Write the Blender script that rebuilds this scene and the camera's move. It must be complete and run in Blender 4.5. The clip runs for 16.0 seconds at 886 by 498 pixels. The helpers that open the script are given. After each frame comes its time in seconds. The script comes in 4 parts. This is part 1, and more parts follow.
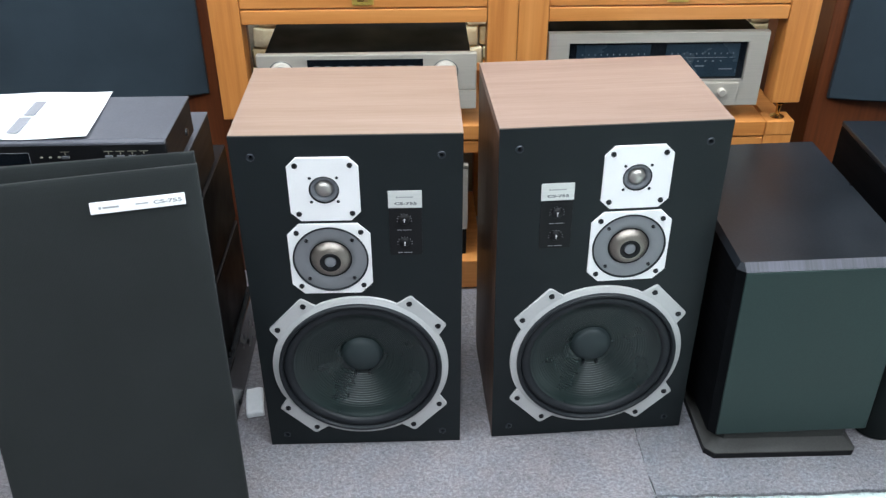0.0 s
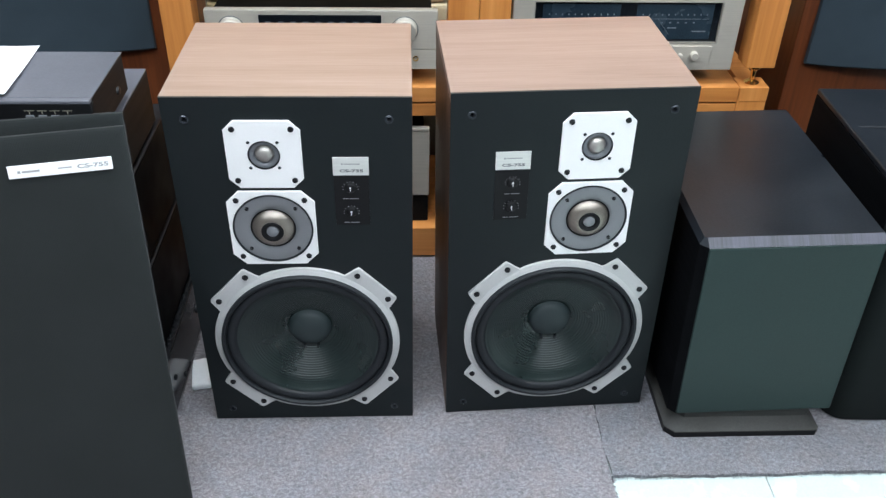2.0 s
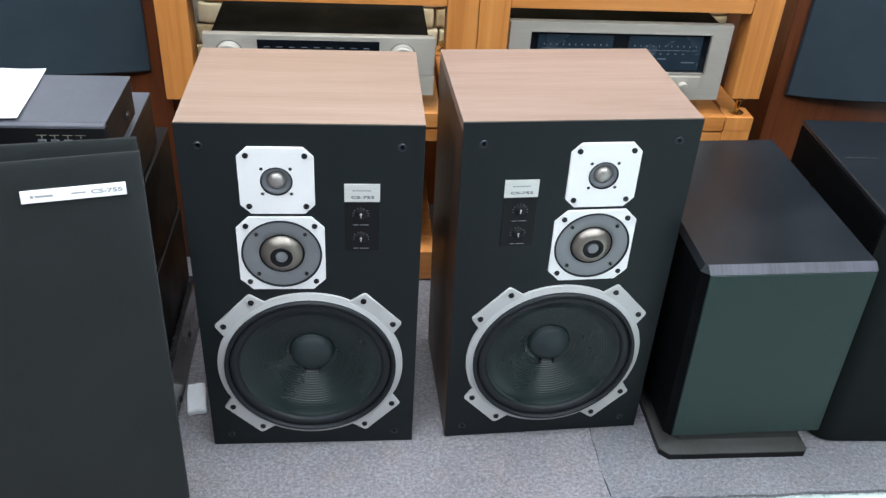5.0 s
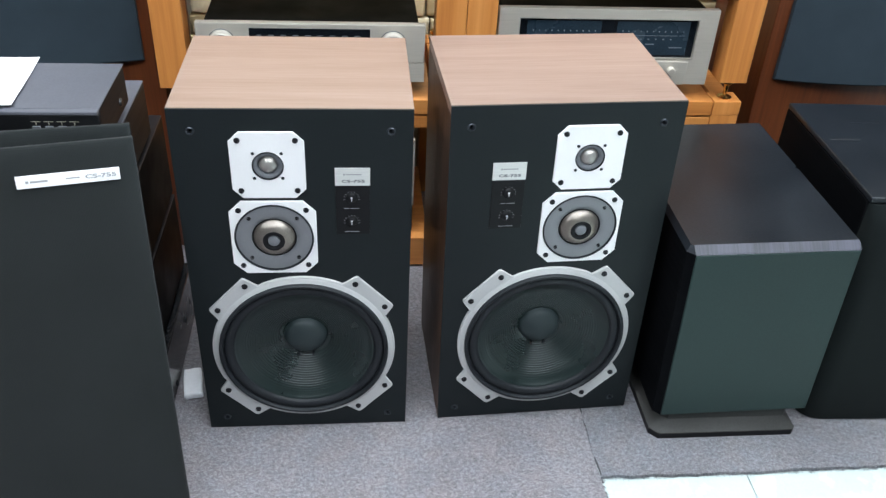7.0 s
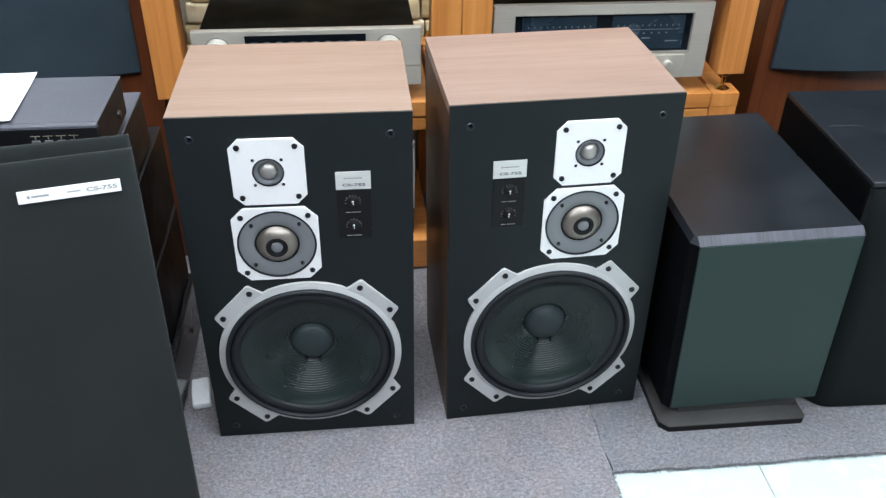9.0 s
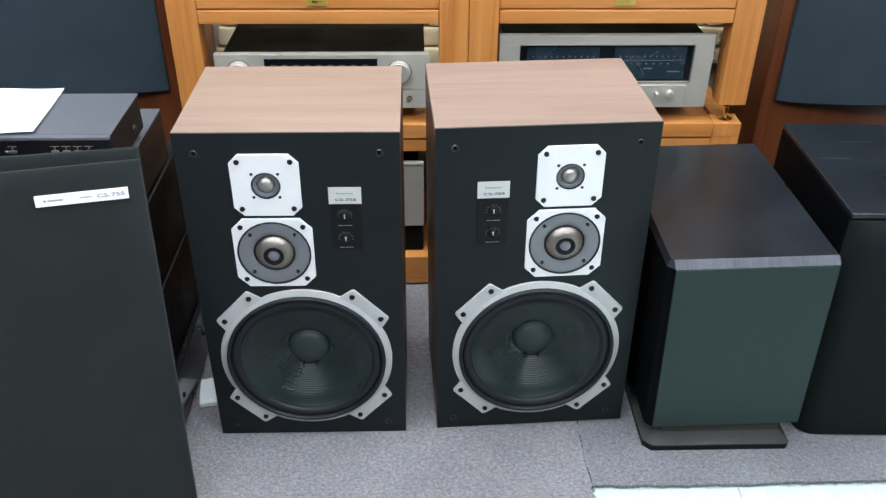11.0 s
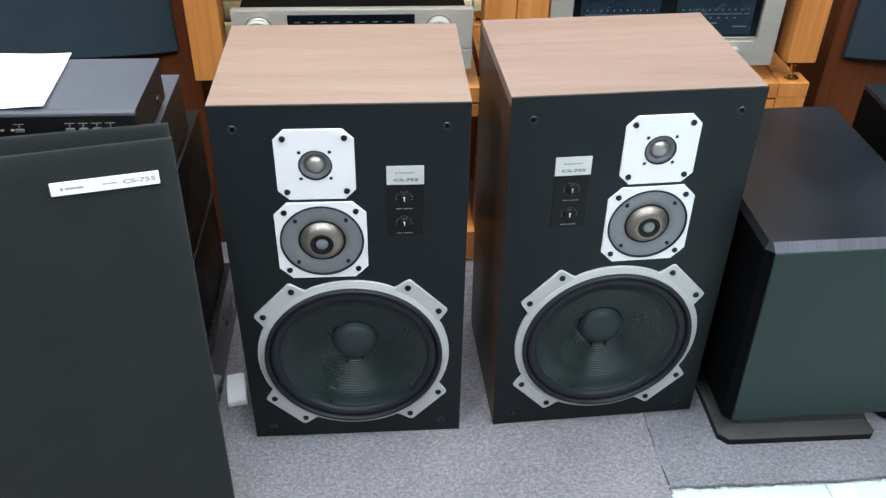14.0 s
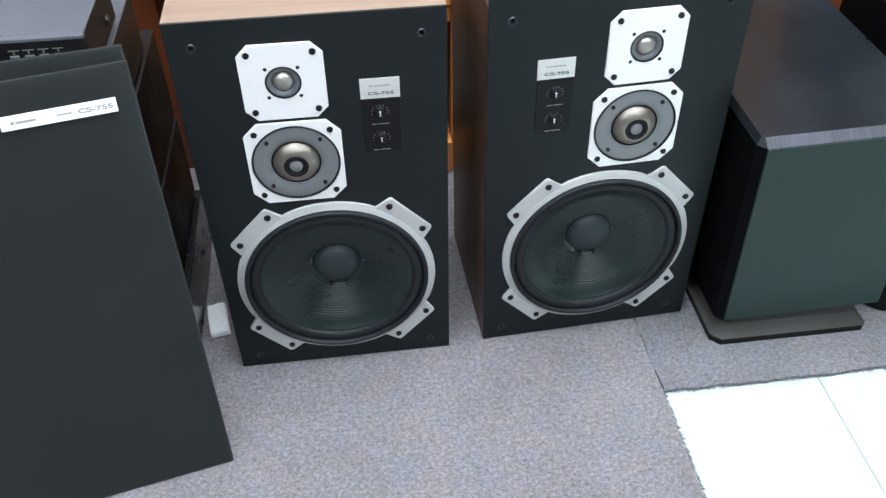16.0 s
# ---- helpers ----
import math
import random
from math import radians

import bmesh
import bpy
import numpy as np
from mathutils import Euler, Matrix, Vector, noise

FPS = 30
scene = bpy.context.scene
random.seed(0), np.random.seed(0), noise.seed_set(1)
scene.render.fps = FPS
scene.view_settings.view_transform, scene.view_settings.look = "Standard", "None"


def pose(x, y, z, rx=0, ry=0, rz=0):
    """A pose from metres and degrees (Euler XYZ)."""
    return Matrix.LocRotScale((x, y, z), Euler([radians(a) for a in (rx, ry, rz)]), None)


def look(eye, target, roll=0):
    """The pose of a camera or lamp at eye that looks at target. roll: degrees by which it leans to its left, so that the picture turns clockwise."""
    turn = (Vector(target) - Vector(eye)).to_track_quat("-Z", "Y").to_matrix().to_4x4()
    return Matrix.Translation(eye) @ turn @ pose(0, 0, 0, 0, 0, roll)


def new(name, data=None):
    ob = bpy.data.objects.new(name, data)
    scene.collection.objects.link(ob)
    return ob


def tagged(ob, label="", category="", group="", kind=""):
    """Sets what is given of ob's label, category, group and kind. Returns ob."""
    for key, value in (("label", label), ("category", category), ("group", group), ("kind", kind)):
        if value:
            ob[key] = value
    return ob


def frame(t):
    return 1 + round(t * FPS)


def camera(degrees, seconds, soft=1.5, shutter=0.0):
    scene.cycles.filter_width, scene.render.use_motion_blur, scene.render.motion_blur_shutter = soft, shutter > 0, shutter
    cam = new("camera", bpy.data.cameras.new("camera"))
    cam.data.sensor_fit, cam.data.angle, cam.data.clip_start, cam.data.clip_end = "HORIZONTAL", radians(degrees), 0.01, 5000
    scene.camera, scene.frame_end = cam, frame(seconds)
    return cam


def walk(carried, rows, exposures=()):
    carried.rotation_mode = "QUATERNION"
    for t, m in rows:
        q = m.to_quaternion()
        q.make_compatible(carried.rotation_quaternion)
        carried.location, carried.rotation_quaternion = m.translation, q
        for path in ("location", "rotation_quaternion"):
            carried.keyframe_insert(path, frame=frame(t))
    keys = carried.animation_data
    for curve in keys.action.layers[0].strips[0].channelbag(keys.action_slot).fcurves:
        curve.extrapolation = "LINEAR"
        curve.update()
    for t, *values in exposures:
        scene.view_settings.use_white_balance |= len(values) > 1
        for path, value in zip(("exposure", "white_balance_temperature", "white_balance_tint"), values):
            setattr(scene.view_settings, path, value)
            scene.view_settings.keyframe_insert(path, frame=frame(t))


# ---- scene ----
cam = camera(53.9, 16.0, soft=1.4)
PATH = [
    (0, (0.309, -1.282, 1.293), (0.36, 0.398, 0.209), -0.1),
    (0.5, (0.393, -1.217, 1.277), (0.446, 0.466, 0.198), 1.3),
    (0.7, (0.429, -1.215, 1.274), (0.481, 0.459, 0.182), 1.3),
    (1, (0.485, -1.206, 1.257), (0.53, 0.43, 0.106), 1.5),
    (1.5, (0.486, -1.209, 1.274), (0.525, 0.423, 0.12), 1.1),
    (2, (0.372, -1.207, 1.268), (0.455, 0.418, 0.105), 1.3),
    (2.5, (0.26, -1.222, 1.266), (0.357, 0.403, 0.104), 1.5),
    (3, (0.272, -1.209, 1.283), (0.397, 0.423, 0.133), 2.6),
    (3.5, (0.295, -1.202, 1.286), (0.451, 0.435, 0.149), 3.8),
    (4, (0.294, -1.207, 1.285), (0.474, 0.44, 0.166), 3.8),
    (6.3, (0.264, -1.209, 1.284), (0.458, 0.429, 0.153), 3.7),
    (6.5, (0.272, -1.215, 1.278), (0.469, 0.425, 0.151), 3.8),
    (7, (0.293, -1.239, 1.284), (0.485, 0.395, 0.147), 3.2),
    (7.5, (0.29, -1.253, 1.289), (0.473, 0.38, 0.148), 2.6),
    (8, (0.294, -1.251, 1.291), (0.483, 0.383, 0.154), 2.2),
    (8.5, (0.301, -1.244, 1.289), (0.489, 0.394, 0.157), 1.1),
    (9, (0.293, -1.241, 1.279), (0.478, 0.399, 0.148), 1.0),
    (11.3, (0.427, -1.361, 1.318), (0.452, 0.32, 0.234), 1.4),
    (11.5, (0.433, -1.378, 1.312), (0.44, 0.304, 0.23), 2.2),
    (12, (0.435, -1.376, 1.29), (0.416, 0.307, 0.21), 2.5),
    (12.5, (0.403, -1.353, 1.296), (0.379, 0.332, 0.217), 0.9),
    (13, (0.315, -1.271, 1.275), (0.407, 0.383, 0.155), -1.0),
    (13.5, (0.252, -1.23, 1.268), (0.371, 0.398, 0.113), 1.2),
    (14, (0.252, -1.136, 1.257), (0.382, 0.475, 0.079), 1.2),
    (14.5, (0.354, -0.979, 1.237), (0.489, 0.596, 0.012), 0.7),
    (15, (0.388, -0.917, 1.221), (0.5, 0.606, -0.071), 0.8),
    (15.5, (0.349, -0.983, 1.215), (0.455, 0.508, -0.114), 0.8),
    (16, (0.242, -1.086, 1.23), (0.419, 0.39, -0.108), -0.7),
]
EXPOSURES = [(0, 0.28), (9, 0.30), (12.5, 0.25), (14, 0.28), (15, 0.19), (15.5, 0.34), (16, 0.36)]
walk(cam, [(t, look(eye, target, roll)) for t, eye, target, roll in PATH], EXPOSURES)

# ---- light: a closed shop room under cool fluorescent ceiling panels ----
world = bpy.data.worlds.new("world")
scene.world = world
world.use_nodes = True
world.node_tree.nodes["Background"].inputs[0].default_value = (0.8, 0.9, 1.0, 1)
world.node_tree.nodes["Background"].inputs[1].default_value = 0.05

ROOM_X0, ROOM_X1, ROOM_Y0, ROOM_Y1, ROOM_Z = -2.3, 3.437, -3.746, 1.02, 2.75
PANELS = [(-1.2, -0.05), (0.2, -0.05), (1.6, -0.05), (2.9, -0.05), (-0.95, -1.75), (0.45, -1.75), (1.85, -1.75)]
for i, (px, py) in enumerate(PANELS):
    lamp = bpy.data.lights.new("panel_lamp", "AREA")
    lamp.shape, lamp.size, lamp.size_y = "RECTANGLE", 0.6, 1.2
    lamp.energy, lamp.color = (9, 18, 14, 8, 22, 22, 24)[i], (0.765, 0.885, 1.0)
    new("panel_lamp", lamp).matrix_world = pose(px, py, ROOM_Z - 0.075)


# ---- materials ----
def material(name):
    m = bpy.data.materials.new(name)
    m.use_nodes = True
    t = m.node_tree
    return m, t, t.nodes["Principled BSDF"]


def node(t, kind, links=None, **values):
    n = t.nodes.new(kind)
    for k, v in values.items():
        if k in n.inputs:
            n.inputs[k].default_value = v
    for k, v in (links or {}).items():
        t.links.new(v, n.inputs[k])
    return n


def ramp(t, fac, stops):
    r = t.nodes.new("ShaderNodeValToRGB")
    t.links.new(fac, r.inputs[0])
    e = r.color_ramp.elements
    while len(e) < len(stops):
        e.new(0.5)
    for k, (p, c) in zip(e, stops):
        k.position, k.color = p, (*c, 1)
    return r.outputs[0]


def coords(t, scale=(1, 1, 1)):
    c = t.nodes.new("ShaderNodeTexCoord")
    m = t.nodes.new("ShaderNodeMapping")
    m.inputs["Scale"].default_value = scale
    t.links.new(c.outputs["Object"], m.inputs[0])
    return m.outputs[0]


def bump(t, bsdf, height, strength, distance):
    b = t.nodes.new("ShaderNodeBump")
    b.inputs["Strength"].default_value, b.inputs["Distance"].default_value = strength, distance
    t.links.new(height, b.inputs["Height"])
    t.links.new(b.outputs[0], bsdf.inputs["Normal"])


def painted(name, color, rough=0.5, metal=0.0, vary=0.12, grain=300.0, relief=0.15, depth=0.0004, rough_vary=0.12, smudge=9.0, spec=0.5):
    """A plain surface with fine grain and broad smudges."""
    m, t, b = material(name)
    v = coords(t)
    big = node(t, "ShaderNodeTexNoise", {"Vector": v}, Scale=smudge, Detail=5.0)
    fine = node(t, "ShaderNodeTexNoise", {"Vector": v}, Scale=grain, Detail=3.0)
    mix = node(t, "ShaderNodeMath", {0: big.outputs["Fac"], 1: fine.outputs["Fac"]})
    mix.operation = "ADD"
    half = node(t, "ShaderNodeMath", {0: mix.outputs[0]})
    half.operation = "MULTIPLY"
    half.inputs[1].default_value = 0.5
    lo = tuple(c * (1 - vary) for c in color)
    hi = tuple(min(1, c * (1 + vary)) for c in color)
    t.links.new(ramp(t, half.outputs[0], [(0.35, lo), (0.65, hi)]), b.inputs["Base Color"])
    r = node(t, "ShaderNodeMapRange", {"Value": big.outputs["Fac"]})
    r.inputs["From Min"].default_value, r.inputs["From Max"].default_value = 0.3, 0.7
    r.inputs["To Min"].default_value, r.inputs["To Max"].default_value = max(0.02, rough - rough_vary), min(1, rough + rough_vary)
    t.links.new(r.outputs[0], b.inputs["Roughness"])
    b.inputs["Metallic"].default_value, b.inputs["Specular IOR Level"].default_value = metal, spec
    bump(t, b, fine.outputs["Fac"], relief, depth)
    return m


def wood(name, dark, mid, light, axis, rough=0.45, streak=90.0, relief=0.12, seed=0.0, coat=0.0, spec=0.5, figure=1.0):
    """Veneer or solid wood with its grain along one axis (0 x, 1 y, 2 z)."""
    m, t, b = material(name)
    stretch = [streak] * 3
    stretch[axis] = streak * 0.03
    info = t.nodes.new("ShaderNodeObjectInfo")
    shift = node(t, "ShaderNodeMath", {0: info.outputs["Random"]})
    shift.operation = "MULTIPLY_ADD"
    shift.inputs[1].default_value, shift.inputs[2].default_value = 7.0, seed
    c = t.nodes.new("ShaderNodeTexCoord")
    add = t.nodes.new("ShaderNodeVectorMath")
    add.operation = "ADD"
    t.links.new(c.outputs["Object"], add.inputs[0])
    t.links.new(shift.outputs[0], add.inputs[1])
    mp = t.nodes.new("ShaderNodeMapping")
    mp.inputs["Scale"].default_value = stretch
    t.links.new(add.outputs[0], mp.inputs[0])
    mp2 = t.nodes.new("ShaderNodeMapping")
    wide = [13.0] * 3
    wide[axis] = 0.9
    mp2.inputs["Scale"].default_value = wide
    t.links.new(add.outputs[0], mp2.inputs[0])
    fine = node(t, "ShaderNodeTexNoise", {"Vector": mp.outputs[0]}, Scale=1.0, Detail=6.0, Roughness=0.65, Distortion=0.4)
    broad = node(t, "ShaderNodeTexNoise", {"Vector": mp2.outputs[0]}, Scale=1.0, Detail=4.0, Distortion=1.2)
    mix = node(t, "ShaderNodeMath", {0: broad.outputs["Fac"], 2: fine.outputs["Fac"]})
    mix.operation = "MULTIPLY_ADD"
    mix.inputs[1].default_value = figure
    half = node(t, "ShaderNodeMath", {0: mix.outputs[0]})
    half.operation = "MULTIPLY"
    half.inputs[1].default_value = 1 / (1 + figure)
    t.links.new(ramp(t, half.outputs[0], [(0.34, dark), (0.5, mid), (0.66, light)]), b.inputs["Base Color"])
    r = node(t, "ShaderNodeMapRange", {"Value": fine.outputs["Fac"]})
    r.inputs["To Min"].default_value, r.inputs["To Max"].default_value = rough + 0.1, rough - 0.06
    t.links.new(r.outputs[0], b.inputs["Roughness"])
    b.inputs["Specular IOR Level"].default_value = spec
    b.inputs["Coat Weight"].default_value, b.inputs["Coat Roughness"].default_value = coat, 0.25
    bump(t, b, fine.outputs["Fac"], relief, 0.0006)
    return m


def cloth(name, color, rough=0.95, weave=900.0, vary=0.12, sheen=0.03):
    """Woven grille cloth."""
    m, t, b = material(name)
    v = coords(t)
    w1 = node(t, "ShaderNodeTexWave", {"Vector": v}, Scale=weave / 6.28)
    w1.bands_direction = "X"
    w2 = node(t, "ShaderNodeTexWave", {"Vector": v}, Scale=weave / 6.28)
    w2.bands_direction = "Z"
    mx = node(t, "ShaderNodeMath", {0: w1.outputs["Fac"], 1: w2.outputs["Fac"]})
    mx.operation = "MULTIPLY"
    big = node(t, "ShaderNodeTexNoise", {"Vector": v}, Scale=6.0, Detail=6.0)
    add = node(t, "ShaderNodeMath", {0: mx.outputs[0], 1: big.outputs["Fac"]})
    add.operation = "MULTIPLY_ADD"
    add.inputs[2].default_value = 0.2
    lo, hi = tuple(c * (1 - vary) for c in color), tuple(c * (1 + vary) for c in color)
    t.links.new(ramp(t, big.outputs["Fac"], [(0.3, lo), (0.7, hi)]), b.inputs["Base Color"])
    b.inputs["Roughness"].default_value = rough
    b.inputs["Sheen Weight"].default_value, b.inputs["Specular IOR Level"].default_value = sheen, 0.2
    bump(t, b, mx.outputs[0], 0.25, 0.0004)
    return m


def carpet_material(name, tint):
    """Short felted pile: light and dark flecks, fine fibres, faint broad wear."""
    m, t, b = material(name)
    v = coords(t)
    fine = node(t, "ShaderNodeTexNoise", {"Vector": v}, Scale=430.0, Detail=3.0, Roughness=0.7)
    tuft = node(t, "ShaderNodeTexNoise", {"Vector": coords(t, (0.8, 1.0, 1.0))}, Scale=170.0, Detail=4.0, Roughness=0.65, Distortion=0.5)
    big = node(t, "ShaderNodeTexNoise", {"Vector": v}, Scale=4.0, Detail=8.0, Roughness=0.7)
    a = node(t, "ShaderNodeMath", {0: fine.outputs["Fac"], 1: tuft.outputs["Fac"]})
    a.operation = "ADD"
    c = node(t, "ShaderNodeMath", {0: big.outputs["Fac"], 2: a.outputs[0]})
    c.operation = "MULTIPLY_ADD"
    c.inputs[1].default_value = 0.35
    d = node(t, "ShaderNodeMath", {0: c.outputs[0]})
    d.operation = "MULTIPLY"
    d.inputs[1].default_value = 1 / 2.35
    pair = []
    for shift in ((1.035, 0.985, 0.975), (0.965, 1.0, 1.045)):
        tone = [p * q for p, q in zip(shift, tint)]
        pair.append(ramp(t, d.outputs[0], [(0.36, tuple(0.072 * q for q in tone)), (0.5, tuple(0.200 * q for q in tone)), (0.63, tuple(0.365 * q for q in tone))]))
    drift = node(t, "ShaderNodeTexNoise", {"Vector": v}, Scale=14.0, Detail=6.0, Roughness=0.75)
    patch = node(t, "ShaderNodeMapRange", {"Value": drift.outputs["Fac"]})
    patch.inputs["From Min"].default_value, patch.inputs["From Max"].default_value = 0.38, 0.62
    blend = node(t, "ShaderNodeMixRGB", {0: patch.outputs[0], 1: pair[0], 2: pair[1]})
    t.links.new(blend.outputs[0], b.inputs["Base Color"])
    b.inputs["Roughness"].default_value = 1.0
    b.inputs["Sheen Weight"].default_value = 0.2
    bump(t, b, a.outputs[0], 0.7, 0.003)
    return m


def stone_material():
    m, t, b = material("cream_stone")
    v = coords(t)
    info = t.nodes.new("ShaderNodeObjectInfo")
    n = node(t, "ShaderNodeTexNoise", {"Vector": v}, Scale=30.0, Detail=8.0, Roughness=0.7)
    a = node(t, "ShaderNodeMath", {0: n.outputs["Fac"], 1: info.outputs["Random"]})
    a.operation = "ADD"
    h = node(t, "ShaderNodeMath", {0: a.outputs[0]})
    h.operation = "MULTIPLY"
    h.inputs[1].default_value = 0.5
    t.links.new(ramp(t, h.outputs[0], [(0.2, (0.46, 0.34, 0.17)), (0.5, (0.70, 0.57, 0.33)), (0.8, (0.82, 0.72, 0.50))]), b.inputs["Base Color"])
    b.inputs["Roughness"].default_value = 0.9
    bump(t, b, n.outputs["Fac"], 0.8, 0.006)
    return m


def brushed(name, color, rough=0.35, axis=0, metal=0.9):
    m, t, b = material(name)
    s = [900.0] * 3
    s[axis] = 12.0
    v = coords(t, s)
    n = node(t, "ShaderNodeTexNoise", {"Vector": v}, Scale=1.0, Detail=3.0)
    lo, hi = tuple(c * 0.93 for c in color), tuple(min(1, c * 1.05) for c in color)
    t.links.new(ramp(t, n.outputs["Fac"], [(0.3, lo), (0.7, hi)]), b.inputs["Base Color"])
    r = node(t, "ShaderNodeMapRange", {"Value": n.outputs["Fac"]})
    r.inputs["To Min"].default_value, r.inputs["To Max"].default_value = rough - 0.07, rough + 0.07
    t.links.new(r.outputs[0], b.inputs["Roughness"])
    b.inputs["Metallic"].default_value = metal
    bump(t, b, n.outputs["Fac"], 0.06, 0.0002)
    return m


def mesh_metal(name, color, rough, holes=650.0, metal=0.9, dark=0.5):
    """Perforated metal: a fine grid of dark holes."""
    m, t, b = material(name)
    v = coords(t)
    vo = node(t, "ShaderNodeTexVoronoi", {"Vector": v}, Scale=holes)
    t.links.new(ramp(t, vo.outputs["Distance"], [(0.25, tuple(c * dark for c in color)), (0.42, color)]), b.inputs["Base Color"])
    b.inputs["Metallic"].default_value, b.inputs["Roughness"].default_value = metal, rough
    bump(t, b, vo.outputs["Distance"], 0.3, 0.0006)
    return m


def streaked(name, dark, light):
    """Rubbed, sheen-paled edge: upright streaks of uneven width, in broad lighter and darker lengths."""
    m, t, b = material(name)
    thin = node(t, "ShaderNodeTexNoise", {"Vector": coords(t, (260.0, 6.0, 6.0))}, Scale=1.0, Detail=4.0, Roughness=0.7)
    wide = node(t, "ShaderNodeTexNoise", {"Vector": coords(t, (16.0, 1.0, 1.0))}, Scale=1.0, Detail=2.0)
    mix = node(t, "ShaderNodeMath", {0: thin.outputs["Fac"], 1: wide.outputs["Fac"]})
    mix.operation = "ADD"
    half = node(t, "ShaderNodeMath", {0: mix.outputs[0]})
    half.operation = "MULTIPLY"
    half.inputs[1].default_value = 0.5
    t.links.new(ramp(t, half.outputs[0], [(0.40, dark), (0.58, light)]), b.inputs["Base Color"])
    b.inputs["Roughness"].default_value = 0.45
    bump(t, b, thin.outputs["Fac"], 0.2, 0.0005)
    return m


# One veneer: tops paled with glare, sides darkened with shade in the colour.
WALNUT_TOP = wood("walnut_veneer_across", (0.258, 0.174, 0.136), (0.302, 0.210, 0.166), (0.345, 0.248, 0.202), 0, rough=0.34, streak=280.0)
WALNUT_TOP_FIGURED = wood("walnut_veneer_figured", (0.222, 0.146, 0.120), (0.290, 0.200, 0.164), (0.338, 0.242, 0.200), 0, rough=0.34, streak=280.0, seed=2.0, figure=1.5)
WALNUT_SIDE_SHADED = wood("walnut_veneer_upright", (0.055, 0.028, 0.018), (0.085, 0.045, 0.029), (0.12, 0.066, 0.043), 2, rough=0.42, streak=130.0)
HONEY_X = wood("honey_wood_across", (0.45, 0.150, 0.034), (0.60, 0.230, 0.057), (0.69, 0.292, 0.084), 0, rough=0.38, streak=60.0, coat=0.2)
HONEY_Z = wood("honey_wood_upright", (0.45, 0.150, 0.034), (0.60, 0.230, 0.057), (0.69, 0.292, 0.084), 2, rough=0.38, streak=60.0, seed=3.0, coat=0.2)
RED_WOOD = wood("red_brown_veneer", (0.078, 0.020, 0.0065), (0.125, 0.033, 0.010), (0.172, 0.050, 0.015), 2, rough=0.42, streak=110.0, coat=0.1)
DARK_SIDE = wood("dark_brown_vinyl", (0.009, 0.0068, 0.0058), (0.014, 0.0105, 0.009), (0.020, 0.0145, 0.0125), 1, rough=0.5, streak=80.0, spec=0.25)
BAFFLE = painted("black_baffle_paint", (0.0070, 0.0104, 0.0118), rough=0.5, vary=0.15, relief=0.25, spec=0.28)
PANEL_BLACK = painted("black_control_plate", (0.007, 0.007, 0.008), rough=0.5, vary=0.1, spec=0.22)
RUBBER = painted("black_rubber", (0.0105, 0.0125, 0.0155), rough=0.56, vary=0.2, spec=0.35)
CONE = painted("black_paper_cone", (0.0066, 0.0152, 0.0142), rough=0.34, vary=0.2, grain=500.0, relief=0.3, spec=0.6)
CAP = painted("dust_cap_black", (0.020, 0.031, 0.033), rough=0.6, vary=0.15, grain=500.0, relief=0.2)
SILVER = painted("satin_silver_paint", (0.91, 0.89, 0.885), rough=0.45, metal=0.1, vary=0.015, relief=0.02, smudge=25.0)
TWEETER_RING = painted("tweeter_surround_grey", (0.15, 0.156, 0.17), rough=0.42, metal=0.3, vary=0.06)
POINTER = painted("white_pointer_paint", (0.75, 0.75, 0.75), rough=0.5)
CAST = painted("cast_silver", (0.52, 0.515, 0.51), rough=0.5, metal=0.15, vary=0.03, relief=0.05, smudge=25.0)
MID_GREY = painted("grey_metal_ring", (0.22, 0.225, 0.24), rough=0.48, metal=0.4, vary=0.06, relief=0.15)
DARK_GREY = painted("dark_grey_surround", (0.12, 0.123, 0.13), rough=0.5, metal=0.2, vary=0.1)
DOME_METAL = painted("tweeter_dome_metal", (0.47, 0.44, 0.41), rough=0.40, metal=0.9, vary=0.08)
DOME_MESH = mesh_metal("midrange_mesh", (0.34, 0.30, 0.262), 0.38, 1300.0)
RING_MESH = mesh_metal("perforated_grey_ring", (0.235, 0.24, 0.255), 0.5, 750.0, 0.4, 0.88)
SCREW = painted("black_screw_steel", (0.035, 0.035, 0.038), rough=0.3, metal=0.8, vary=0.2)
SOCKET = painted("blue_grey_socket", (0.04, 0.045, 0.054), rough=0.3, metal=0.6, vary=0.2)
BADGE = brushed("brushed_badge", (0.70, 0.70, 0.67), 0.45, metal=0.3)
INK = painted("dark_ink", (0.13, 0.13, 0.14), rough=0.6)
INK_GREY = painted("grey_ink", (0.34, 0.34, 0.34), rough=0.6)
PRINT_GREY = painted("pale_grey_print", (0.30, 0.30, 0.33), rough=0.6)
METER_INK = painted("dim_meter_print", (0.14, 0.16, 0.18), rough=0.5)
FAINT_INK = painted("faint_white_ink", (0.27, 0.27, 0.28), rough=0.6)
WHITE_INK = painted("white_ink", (0.6, 0.6, 0.6), rough=0.6)
CHAMPAGNE = brushed("champagne_aluminium", (0.60, 0.55, 0.475), 0.42, metal=0.45)
CHAMPAGNE_DARK = brushed("champagne_aluminium_lower", (0.44, 0.41, 0.355), 0.45, metal=0.4)
BLACK_METAL = painted("black_enamel_case", (0.005, 0.0053, 0.006), rough=0.7, vary=0.2, spec=0.10)
GREY_METAL = painted("dark_grey_case", (0.105, 0.107, 0.125), rough=0.42, vary=0.12, relief=0.2)
